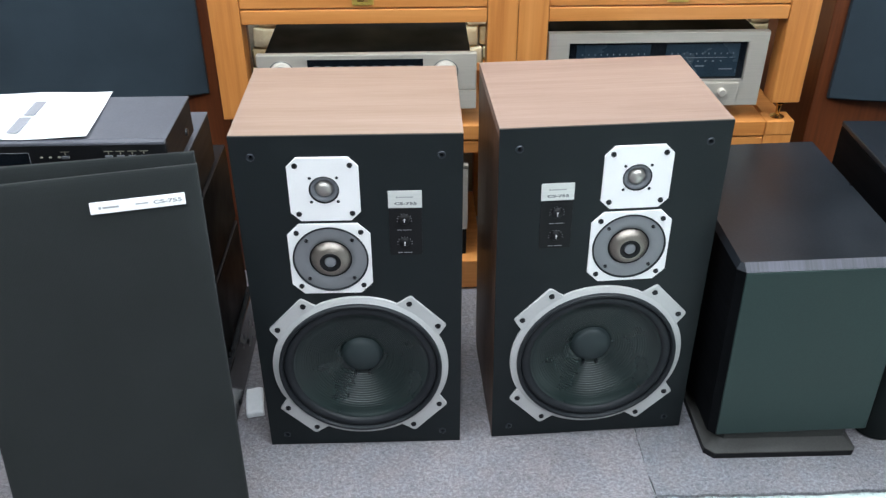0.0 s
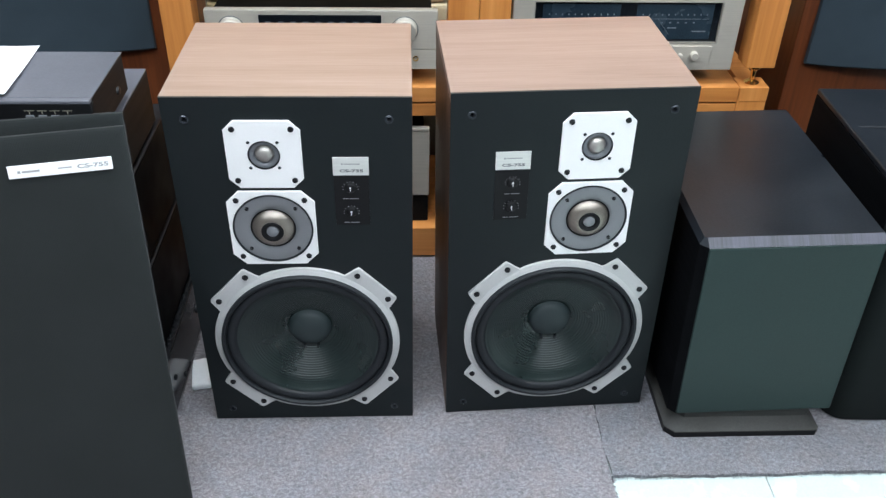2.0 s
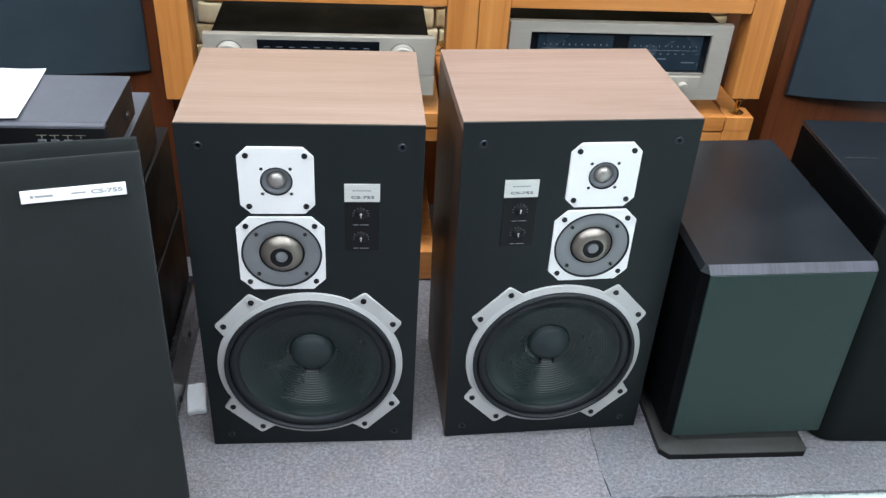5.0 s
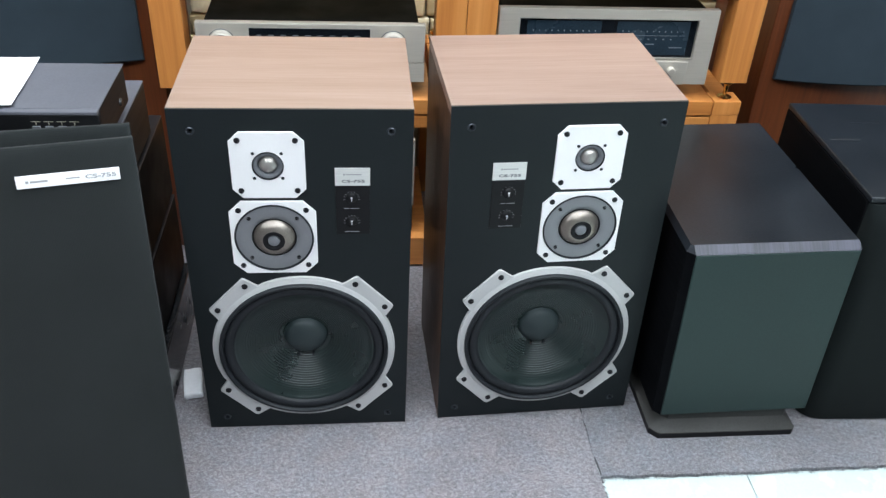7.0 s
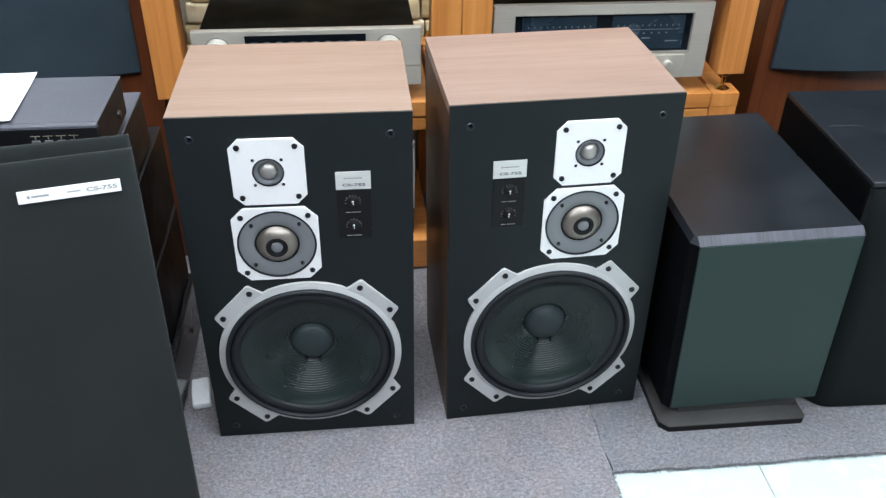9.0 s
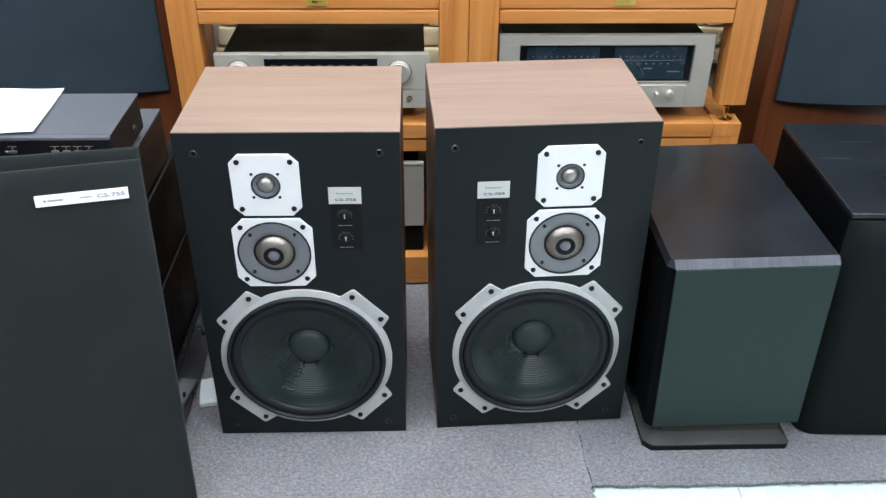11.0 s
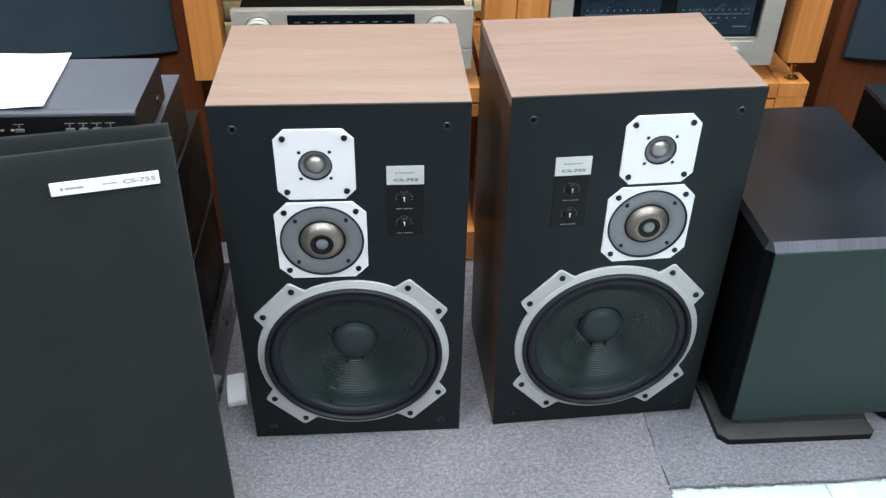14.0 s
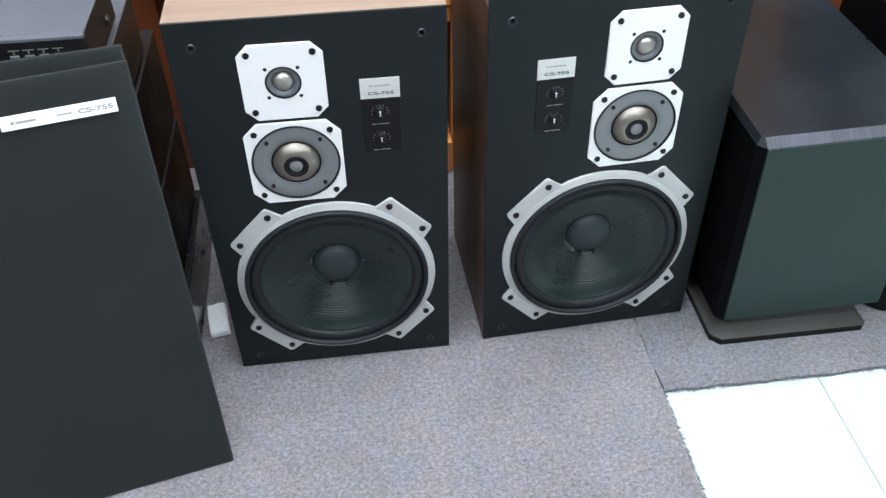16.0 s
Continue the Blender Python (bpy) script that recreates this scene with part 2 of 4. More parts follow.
GLASS_BLACK = painted("black_meter_glass", (0.006, 0.008, 0.011), rough=0.08, vary=0.1, relief=0.0, rough_vary=0.03)
METER_BLUE = painted("meter_face_dark_blue", (0.018, 0.032, 0.046), rough=0.25, vary=0.3, relief=0.0)
BRASS = painted("polished_brass", (0.62, 0.42, 0.16), rough=0.28, metal=1.0, vary=0.1)
GOLD_PLATE = painted("gold_plate", (0.70, 0.52, 0.12), rough=0.4, metal=0.6, vary=0.1)
GRILLE_CLOTH = cloth("charcoal_grille_cloth", (0.0146, 0.0170, 0.0171), sheen=0.10)
TOWER_CLOTH = cloth("navy_grille_cloth", (0.030, 0.044, 0.056))
SUB_CLOTH = painted("green_grey_front", (0.0172, 0.0330, 0.0308), rough=0.48, vary=0.12, grain=420.0, relief=0.2, smudge=5.0, rough_vary=0.06, spec=0.24)
DARK_CLOTH = cloth("black_grille_cloth", (0.0042, 0.0064, 0.0064))
# Cabinet sides: the low light they stand in is darkened into the colour.
SIDE_BLACK_SHADED = wood("black_vinyl_side", (0.0022, 0.0024, 0.003), (0.003, 0.0033, 0.004), (0.0042, 0.0045, 0.0055), 1, rough=0.6, streak=120.0, relief=0.12, spec=0.04)
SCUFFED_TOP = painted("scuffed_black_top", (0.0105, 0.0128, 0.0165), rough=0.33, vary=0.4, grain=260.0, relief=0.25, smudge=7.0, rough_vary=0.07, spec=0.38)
# Streaks are wear; the pale lavender is ceiling reflection put into the colour.
WORN_SHEEN_EDGE = streaked("worn_lavender_grey_edge", (0.030, 0.031, 0.040), (0.058, 0.058, 0.080))
EDGE_GREY = painted("grey_case_edge", (0.012, 0.012, 0.014), rough=0.5, vary=0.2)
PALE_GOLD = painted("pale_gold_print", (0.25, 0.235, 0.18), rough=0.6)
GLOSS_SIDE = painted("glossy_black_side", (0.0045, 0.0043, 0.0045), rough=0.55, vary=0.2, relief=0.05, spec=0.1)
DEEP_GREY = painted("dark_grey_gloss_case", (0.016, 0.017, 0.019), rough=0.2, vary=0.2, relief=0.1, spec=0.4)
SEAM_DUST = painted("dust_on_black", (0.017, 0.018, 0.022), rough=0.7, vary=0.4, smudge=40.0)
PLINTH = painted("dusty_plinth_board", (0.038, 0.037, 0.034), rough=0.7, vary=0.2)
PAPER = painted("white_paper", (0.82, 0.83, 0.84), rough=0.6, vary=0.02, relief=0.05)
TISSUE = painted("white_tissue", (0.88, 0.89, 0.91), rough=0.9, vary=0.04, relief=0.4, depth=0.002, grain=120.0)
CARPET = carpet_material("grey_carpet", (1.03, 0.96, 1.01))
CARPET_COOL = carpet_material("cool_grey_carpet", (0.905, 0.885, 0.945))
TILE = painted("white_floor_tile", (0.56, 0.64, 0.62), rough=0.25, vary=0.06, relief=0.03, smudge=14.0)
GROUT = painted("grey_grout", (0.46, 0.45, 0.44), rough=0.9)
STONE = stone_material()
MORTAR = painted("cream_stone_render", (0.46, 0.40, 0.30), rough=0.95, vary=0.2)
PLASTER = painted("grey_wall_paint", (0.13, 0.135, 0.14), rough=0.85, vary=0.04, relief=0.2)
CEILING = painted("ceiling_paint", (0.68, 0.68, 0.68), rough=0.9, vary=0.03)
GLOW, _t, _b = material("lamp_diffuser")
_b.inputs["Emission Color"].default_value, _b.inputs["Emission Strength"].default_value = (0.9, 0.96, 1.0, 1), 6.0


# ---- mesh helpers ----
def shade(me, angle=35):
    for p in me.polygons:
        p.use_smooth = True
    me.set_sharp_from_angle(angle=radians(angle))


def part(name, bm, mat, parent=None, label="", smooth=35, at=None):
    """Links a bmesh as one mesh object under a thing or a part."""
    if bm.faces and smooth:
        bmesh.ops.recalc_face_normals(bm, faces=bm.faces)
    flat = [f.select for f in bm.faces]
    me = bpy.data.meshes.new(name)
    bm.to_mesh(me)
    bm.free()
    me.materials.append(mat)
    if smooth:
        shade(me, smooth)
        for p, keep in zip(me.polygons, flat):
            if keep:
                p.use_smooth = False
    ob = new(name, me)
    if at is not None:
        ob.matrix_basis = at
    if parent is not None:
        ob.parent = parent
    return tagged(ob, label)


def again(ob, at, parent):
    """Another piece on the same mesh."""
    o = new(ob.name.split(".")[0], ob.data)
    o.matrix_basis, o.parent = at, parent
    return o


def thing(name, label, category, group="", at=None, kind=""):
    e = new(name)
    e.empty_display_size = 0.05
    if at is not None:
        e.matrix_basis = at
    return tagged(e, label, category, group, kind)


def add_box(bm, x0, x1, y0, y1, z0, z1, bevel=0.0, segments=2, rot=None):
    r = bmesh.ops.create_cube(bm, size=1.0)
    vs = r["verts"]
    for v in vs:
        v.co = Vector(((x0 + x1) / 2 + v.co.x * (x1 - x0), (y0 + y1) / 2 + v.co.y * (y1 - y0), (z0 + z1) / 2 + v.co.z * (z1 - z0)))
    if bevel:
        es = list({e for v in vs for e in v.link_edges})
        out = bmesh.ops.bevel(bm, geom=es, offset=bevel, segments=segments, affect="EDGES", profile=0.5)
        rim = set(out["faces"])
        for f in {f for v in out["verts"] for f in v.link_faces} - rim:
            f.select = True
        vs = list({v for f in out["faces"] for v in f.verts} | {v for v in vs if v.is_valid})
    if rot is not None:
        for v in vs:
            v.co = rot @ v.co
    return vs


def box(x0, x1, y0, y1, z0, z1, bevel=0.0, segments=2):
    bm = bmesh.new()
    add_box(bm, x0, x1, y0, y1, z0, z1, bevel, segments)
    return bm


def add_lathe(bm, profile, cx=0.0, cz=0.0, segs=48):
    """Turns (radius, y) pairs round an axis along y."""
    rings = []
    for r, y in profile:
        if r < 1e-6:
            rings.append([bm.verts.new((cx, y, cz))])
        else:
            rings.append([bm.verts.new((cx + r * math.cos(2 * math.pi * k / segs), y, cz + r * math.sin(2 * math.pi * k / segs))) for k in range(segs)])
    for a, b in zip(rings, rings[1:]):
        for k in range(segs):
            j = (k + 1) % segs
            if len(a) == 1 and len(b) == 1:
                continue
            if len(a) == 1:
                bm.faces.new((a[0], b[j], b[k]))
            elif len(b) == 1:
                bm.faces.new((a[k], a[j], b[0]))
            else:
                bm.faces.new((a[k], a[j], b[j], b[k]))


def lathe(profile, cx=0.0, cz=0.0, segs=48):
    bm = bmesh.new()
    add_lathe(bm, profile, cx, cz, segs)
    return bm


def circle(cx, cz, r, n=48):
    return [(cx + r * math.cos(2 * math.pi * k / n), cz + r * math.sin(2 * math.pi * k / n)) for k in range(n)]


def plate(outer, holes, y_front, y_back, chamfer=0.0008):
    """A flat plate in the xz plane, with holes through it and a small chamfer on its rim."""
    bm = bmesh.new()
    cx = sum(p[0] for p in outer) / len(outer)
    cz = sum(p[1] for p in outer) / len(outer)
    edges = []

    def loop(pts, y):
        vs = [bm.verts.new((x, y, z)) for x, z in pts]
        return vs, [bm.edges.new((vs[i], vs[(i + 1) % len(vs)])) for i in range(len(vs))]

    def wall(a, b):
        for i in range(len(a)):
            j = (i + 1) % len(a)
            bm.faces.new((a[i], a[j], b[j], b[i]))

    def inset(p):
        d = Vector((p[0] - cx, p[1] - cz))
        s = 1 - chamfer / max(d.length, 1e-6)
        return cx + d.x * s, cz + d.y * s

    front, e = loop([inset(p) for p in outer], y_front)
    edges += e
    rim, _ = loop(outer, y_front + chamfer)
    back, _ = loop(outer, y_back)
    wall(front, rim), wall(rim, back)
    for h in holes:
        f, e = loop(h, y_front)
        edges += e
        k, _ = loop(h, y_back)
        wall(f, k)
    bmesh.ops.triangle_fill(bm, edges=edges, use_beauty=True, use_dissolve=False)
    return bm


def lettering(name, text, size, mat, parent, x, y, z, wide=1.0):
    """Flat letters that face -y, their lower left corner at (x, z)."""
    cu = bpy.data.curves.new(name, "FONT")
    cu.body, cu.size, cu.extrude, cu.offset = text, size, 0.0001, size * 0.03
    tmp = bpy.data.objects.new(name, cu)
    me = bpy.data.meshes.new_from_object(tmp)
    bpy.data.objects.remove(tmp)
    for v in me.vertices:
        v.co = (x + v.co.x * wide, y - v.co.z, z + v.co.y)
    me.materials.clear()
    me.materials.append(mat)
    ob = new(name, me)
    ob.parent = parent
    return ob


def bars(spans, y, thickness=0.0003):
    """Flat bars (x0, x1, z0, z1) that face -y."""
    bm = bmesh.new()
    for x0, x1, z0, z1 in spans:
        add_box(bm, x0, x1, y - thickness, y, z0, z1)
    return bm


# ---- the room ----
FLOOR_Z = -0.008


TILE_SIZE = 0.6
floor = tagged(part("floor", box(ROOM_X0, ROOM_X1, ROOM_Y0, ROOM_Y1, FLOOR_Z - 0.1, FLOOR_Z - 0.003), GROUT), "grey-grouted base of a white tiled shop floor", "floor", kind="structure")


def room_shell():
    th = 0.12
    tagged(part("wall_north", box(ROOM_X0, ROOM_X1, ROOM_Y1, ROOM_Y1 + th, FLOOR_Z - 0.1, ROOM_Z), MORTAR), "wall clad in rough cream stone blocks", "wall", kind="structure")
    tagged(part("wall_south", box(ROOM_X0, ROOM_X1, ROOM_Y0 - th, ROOM_Y0, FLOOR_Z - 0.1, ROOM_Z), PLASTER), "plain grey painted wall", "wall", kind="structure")
    tagged(part("wall_west", box(ROOM_X0 - th, ROOM_X0, ROOM_Y0 - th, ROOM_Y1 + th, FLOOR_Z - 0.1, ROOM_Z), PLASTER), "plain grey painted wall", "wall", kind="structure")
    tagged(part("wall_east", box(ROOM_X1, ROOM_X1 + th, ROOM_Y0 - th, ROOM_Y1 + th, FLOOR_Z - 0.1, ROOM_Z), PLASTER), "plain grey painted wall", "wall", kind="structure")
    tagged(part("ceiling", box(ROOM_X0 - th, ROOM_X1 + th, ROOM_Y0 - th, ROOM_Y1 + th, ROOM_Z, ROOM_Z + 0.1), CEILING), "plain white ceiling", "ceiling", kind="structure")
    for px, py in PANELS:
        lamp = thing("ceiling_light", "white fluorescent ceiling light with a frosted diffuser", "lamp", "ceiling lights", pose(px, py, ROOM_Z))
        part("housing", box(-0.32, 0.32, -0.63, 0.63, -0.05, 0.0, 0.006), SILVER, lamp)
        part("diffuser", box(-0.3, 0.3, -0.6, 0.6, -0.066, -0.05, 0.004), GLOW, lamp)


room_shell()


def carpet(name, outline, frayed, label, seed, mat):
    """A carpet piece, 8 mm thick, some of its sides cut unevenly and frayed."""
    rng = random.Random(seed)
    bm = bmesh.new()
    pts = []
    n = len(outline)
    for i in range(n):
        a, b = Vector(outline[i]), Vector(outline[(i + 1) % n])
        if i in frayed:
            d = b - a
            steps = max(4, int(d.length / 0.008))
            nrm = Vector((d.y, -d.x)).normalized()
            wander = 0.0
            for k in range(steps):
                wander = 0.8 * wander + rng.uniform(-0.0016, 0.0016)
                pts.append(a + d * k / steps + nrm * (wander if k else 0))
        else:
            pts.append(a)
    top = [bm.verts.new((p.x, p.y, 0.0)) for p in pts]
    low = [bm.verts.new((p.x, p.y, FLOOR_Z)) for p in pts]
    bm.faces.new(top)
    for i in range(len(top)):
        j = (i + 1) % len(top)
        bm.faces.new((top[i], low[i], low[j], top[j]))
    bmesh.ops.triangulate(bm, faces=[f for f in bm.faces if len(f.verts) > 4])
    ob = part(name, bm, mat, smooth=0)
    # loose fibres along the cut sides
    fb = bmesh.new()
    for i in frayed:
        a, b = Vector(outline[i]), Vector(outline[(i + 1) % n])
        d = b - a
        nrm = Vector((d.y, -d.x)).normalized()
        for k in range(int(d.length / (0.0009 if d.length > 0.3 else 0.006))):
            p = a + d * rng.random()
            q = p + nrm * rng.uniform(0.001, 0.010) + d.normalized() * rng.uniform(-0.006, 0.006)
            w = d.normalized() * 0.0006
            z1 = rng.uniform(-0.007, 0.001)
            v = [fb.verts.new((*(p - w), -0.002)), fb.verts.new((*(p + w), -0.002)), fb.verts.new((*q, z1))]
            u = fb.verts.new((p.x, p.y, 0.0))
            fb.faces.new(v)
            fb.faces.new((v[0], v[2], u))
            fb.faces.new((v[1], u, v[2]))
    tagged(part("carpet_fringe", fb, mat, ob, "frayed grey carpet fibres", smooth=0), kind="stuff")
    return tagged(ob, label, "carpet", "carpet pieces", "structure")


SEAM, CUT = 0.745, -0.158
carpet("carpet_left", [(SEAM - 0.0008, ROOM_Y0), (SEAM - 0.0008, CUT - 0.004), (SEAM - 0.0018, CUT + 0.10), (SEAM - 0.0014, CUT + 0.19), (SEAM - 0.005, ROOM_Y1), (ROOM_X0, ROOM_Y1), (ROOM_X0, ROOM_Y0)], (0, 1, 2),
       "worn mottled grey carpet with a frayed cut side", 3, CARPET)
carpet("carpet_right", [(SEAM + 0.0006, CUT), (ROOM_X1, CUT + 0.012), (ROOM_X1, ROOM_Y1), (SEAM - 0.002, ROOM_Y1), (SEAM + 0.0002, CUT + 0.19), (SEAM + 0.0008, CUT + 0.10)], (0, 4, 5),
       "mottled grey carpet piece frayed along the white tiles", 4, CARPET_COOL)


# ---- loudspeakers ----
DP = 0.302


def screws(places, y, r, parent):
    """Round black screw heads with a cross slot, one mesh shared."""
    first = None
    for x, z in places:
        at = Matrix.Translation((x, y, z))
        if first is None:
            bm = lathe([(0, -0.0016), (r * 0.35, -0.0014), (r * 0.42, -0.0004), (r * 0.6, -0.0005), (r * 0.68, -0.0020), (r * 0.9, -0.0018), (r, 0.0)], segs=16)
            first = part("screw", bm, SCREW, parent, at=at)
        else:
            again(first, at, parent)


def octagon(cx, cz, hw, hh, c):
    return [(cx - hw + c, cz - hh), (cx + hw - c, cz - hh), (cx + hw, cz - hh + c), (cx + hw, cz + hh - c), (cx + hw - c, cz + hh), (cx - hw + c, cz + hh), (cx - hw, cz + hh - c), (cx - hw, cz - hh + c)]


def loudspeaker(mirrored, at, label, W, HT, roll):
    sp = thing("loudspeaker", label, "loudspeaker", "pair of loudspeakers", at)
    b = 0.018
    part("top_panel", box(0, W, 0.004, DP, HT - b, HT, 0.0012), WALNUT_TOP_FIGURED if mirrored else WALNUT_TOP, sp, "pinkish walnut veneer top with glare paled into its colour")
    part("bottom_panel", box(0, W, 0.004, DP, 0, b, 0.0012), WALNUT_SIDE_SHADED, sp)
    part("side_panel", box(0, b, 0.004, DP, b, HT - b, 0.0008), WALNUT_SIDE_SHADED, sp, "walnut veneer side with shade darkened into its colour")
    part("side_panel", box(W - b, W, 0.004, DP, b, HT - b, 0.0008), WALNUT_SIDE_SHADED, sp, "walnut veneer side with shade darkened into its colour")
    part("back_panel", box(b, W - b, DP - b, DP - 0.002, b, HT - b), BAFFLE, sp)
    wx, wz = 0.1982 if mirrored else 0.1910, 0.2016
    tx, tz = (0.2372 if mirrored else 0.1495), (0.5916 if mirrored else 0.5891)
    mx, mz = (0.2370 if mirrored else 0.1511), (0.4525 if mirrored else 0.4502)
    sockets = [(0.034, HT - 0.0375), (W - 0.036, HT - 0.0375), (0.034, 0.029), (W - 0.036, 0.029)]
    holes = [circle(wx, wz, 0.150, 64), circle(tx, tz, 0.0255, 32), circle(mx, mz, 0.062, 48)] + [circle(x, z, 0.0048, 12) for x, z in sockets]
    part("baffle", plate([(0.0004, 0.0004), (W - 0.0004, 0.0004), (W - 0.0004, HT - 0.0004), (0.0004, HT - 0.0004)], holes, 0.0, 0.018, 0.0003), BAFFLE, sp, "black painted front baffle")
    first = None
    for x, z in sockets:
        m = Matrix.Translation((x, 0, z))
        if first is None:
            first = part("grille_socket", lathe([(0.0, 0.012), (0.0030, 0.011), (0.0036, -0.0006), (0.0058, -0.0016), (0.0070, -0.0006), (0.0072, 0.001)], segs=18), SOCKET, sp, at=m)
        else:
            again(first, m, sp)
    # tweeter
    tw = part("tweeter", plate(octagon(tx, tz, 0.0592, 0.0600, 0.0165), [circle(tx, tz, 0.0245, 40)], -0.0035, 0.0), SILVER, sp, "silver tweeter plate with cut corners")
    part("dome_surround", lathe([(0.0236, -0.0022), (0.0222, -0.0030), (0.0200, -0.0027), (0.0178, -0.0012), (0.0160, 0.0010), (0.0145, 0.0030)], tx, tz, 40), TWEETER_RING, tw, "grey dome surround")
    part("dome_gasket", lathe([(0.0254, -0.0036), (0.0250, -0.0046), (0.0242, -0.0044), (0.0235, -0.0018)], tx, tz, 40), PANEL_BLACK, tw, "thin black ring")
    part("dome", lathe([(0.0150, 0.0036), (0.0144, 0.0006), (0.0125, -0.0026), (0.0094, -0.0050), (0.0050, -0.0066), (0.0, -0.0071)], tx, tz, 40), DOME_METAL, tw, "grey metal dome")
    screws([(tx + i * 0.0451, tz + j * 0.0456) for i in (-1, 1) for j in (-1, 1)], -0.0035, 0.0049, tw)
    first = None
    for i in (-1, 1):
        for j in (-1, 1):
            m = Matrix.Translation((tx + i * 0.0225, -0.0035, tz + j * 0.0225))
            if first is None:
                first = part("rivet", lathe([(0, -0.0012), (0.0018, -0.0010), (0.0026, -0.0005), (0.0028, 0.0)], segs=12), RUBBER, tw, at=m)
            else:
                again(first, m, tw)
    # midrange
    md = part("midrange", plate(octagon(mx, mz, 0.0715, 0.0725, 0.021), [circle(mx, mz, 0.0660, 56)], -0.0035, 0.0), SILVER, sp, "silver midrange plate with cut corners")
    part("ring_gasket", lathe([(0.0664, -0.0036), (0.0662, -0.0052), (0.0650, -0.0056), (0.0636, -0.0046), (0.0630, -0.0020)], mx, mz, 56), RUBBER, md)
    part("ring", lathe([(0.0634, -0.0030), (0.0600, -0.0036), (0.0470, -0.0030), (0.0390, -0.0014), (0.0366, 0.0004), (0.0350, 0.006)], mx, mz, 56), RING_MESH, md, "dull grey metal ring")
    part("dome_gasket", lathe([(0.0374, -0.0012), (0.0368, -0.0022), (0.0356, -0.0016), (0.0346, 0.0010)], mx, mz, 48), PANEL_BLACK, md)
    part("mesh_dome", lathe([(0.0356, 0.0012), (0.0340, -0.0026), (0.0310, -0.0066), (0.0268, -0.0100), (0.0222, -0.0122), (0.0182, -0.0132), (0.0160, -0.0124), (0.0150, -0.008)], mx, mz, 48), DOME_MESH, md, "perforated metal dome")
    part("dome_ring", lathe([(0.0188, -0.0126), (0.0182, -0.0142), (0.0150, -0.0146), (0.0124, -0.0136), (0.0108, -0.0112), (0.0098, -0.0090)], mx, mz, 36), PANEL_BLACK, md, "black ring round the plug")
    part("plug", lathe([(0.0104, -0.0090), (0.0098, -0.0125), (0.0070, -0.0140), (0.0, -0.0144)], mx, mz, 32), MID_GREY, md)
    screws([(mx + i * 0.0553, mz + j * 0.0555) for i in (-1, 1) for j in (-1, 1)], -0.0035, 0.0049, md)
    screws([(mx + i * 0.0395, mz + j * 0.0395) for i in (-1, 1) for j in (-1, 1)], -0.0030, 0.0036, md)
    # woofer
    q = [(0.1487, 0.0735), (0.1520, 0.0785), (0.1618, 0.0940), (0.1628, 0.0968), (0.1622, 0.0998), (0.1018, 0.1632), (0.0985, 0.1640), (0.0955, 0.1630), (0.0795, 0.1520), (0.0735, 0.1487)]
    gap = 2 * math.atan2(0.0735, 0.1487)
    outline = []
    for (sx, sz), rev in zip(((1, 1), (-1, 1), (-1, -1), (1, -1)), (False, True, False, True)):
        pts = [(wx + sx * x, wz + sz * z) for x, z in q]
        pts = pts[::-1] if rev else pts
        outline += pts
        a0 = math.atan2(pts[-1][1] - wz, pts[-1][0] - wx)
        for i in range(1, 14):
            a = a0 + i * gap / 14
            outline.append((wx + 0.1668 * math.cos(a), wz + 0.1668 * math.sin(a)))
    cr, sr = math.cos(math.radians(roll)), math.sin(math.radians(roll))

    def turned(x, z):
        return wx + cr * (x - wx) - sr * (z - wz), wz + sr * (x - wx) + cr * (z - wz)
    outline = [turned(x, z) for x, z in outline]
    wf = part("woofer", plate(outline, [circle(wx, wz, 0.1515, 72)], -0.0045, 0.0, 0.0012), CAST, sp, "cast silver woofer frame with eight screw lugs")
    part("rim", lathe([(0.1630, -0.0044), (0.1620, -0.0052), (0.1575, -0.0055), (0.1548, -0.0060), (0.1537, -0.0070), (0.1525, -0.0040)], wx, wz, 96), CAST, wf, "stepped cast silver rim")
    sur = [(0.1545, -0.0072), (0.1542, -0.0125), (0.1525, -0.0142), (0.1490, -0.0142), (0.1472, -0.0125), (0.1462, -0.0080)]
    sur += [(0.1375 + 0.0085 * math.cos(math.pi * i / 8), -0.0050 - 0.0052 * math.sin(math.pi * i / 8)) for i in range(9)]
    sur += [(0.1268, -0.0030), (0.1245, -0.0008)]
    part("surround", lathe(sur, wx, wz, 96), RUBBER, wf, "black rubber roll surround")
    prof = [(0.1276, -0.0040), (0.1250, -0.0030)]
    ribs, n = 18, 6
    for i in range(ribs * n + 1):
        s = i / (ribs * n)
        r = 0.1230 - 0.0775 * s
        y = -0.0012 + 0.0392 * s ** 0.9
        amp = 0.0010 * min(1.0, max(0.0, (s - 0.08) / 0.20))
        prof.append((r, y - amp * (0.5 + 0.5 * math.cos(2 * math.pi * i / n))))
    prof += [(0.0418, 0.0390), (0.0385, 0.0400)]
    part("cone", lathe(prof, wx, wz, 96), CONE, wf, "black ribbed paper cone")
    cap = [(0.0402, 0.0392), (0.0392, 0.0364)] + [(0.0385 * math.cos(math.radians(a)), 0.0364 - 0.0155 * math.sin(math.radians(a))) for a in range(6, 91, 7)]
    cap[-1] = (0.0, cap[-1][1])
    part("dust_cap", lathe(cap, wx, wz, 56), CAP, wf, "dark domed dust cap")
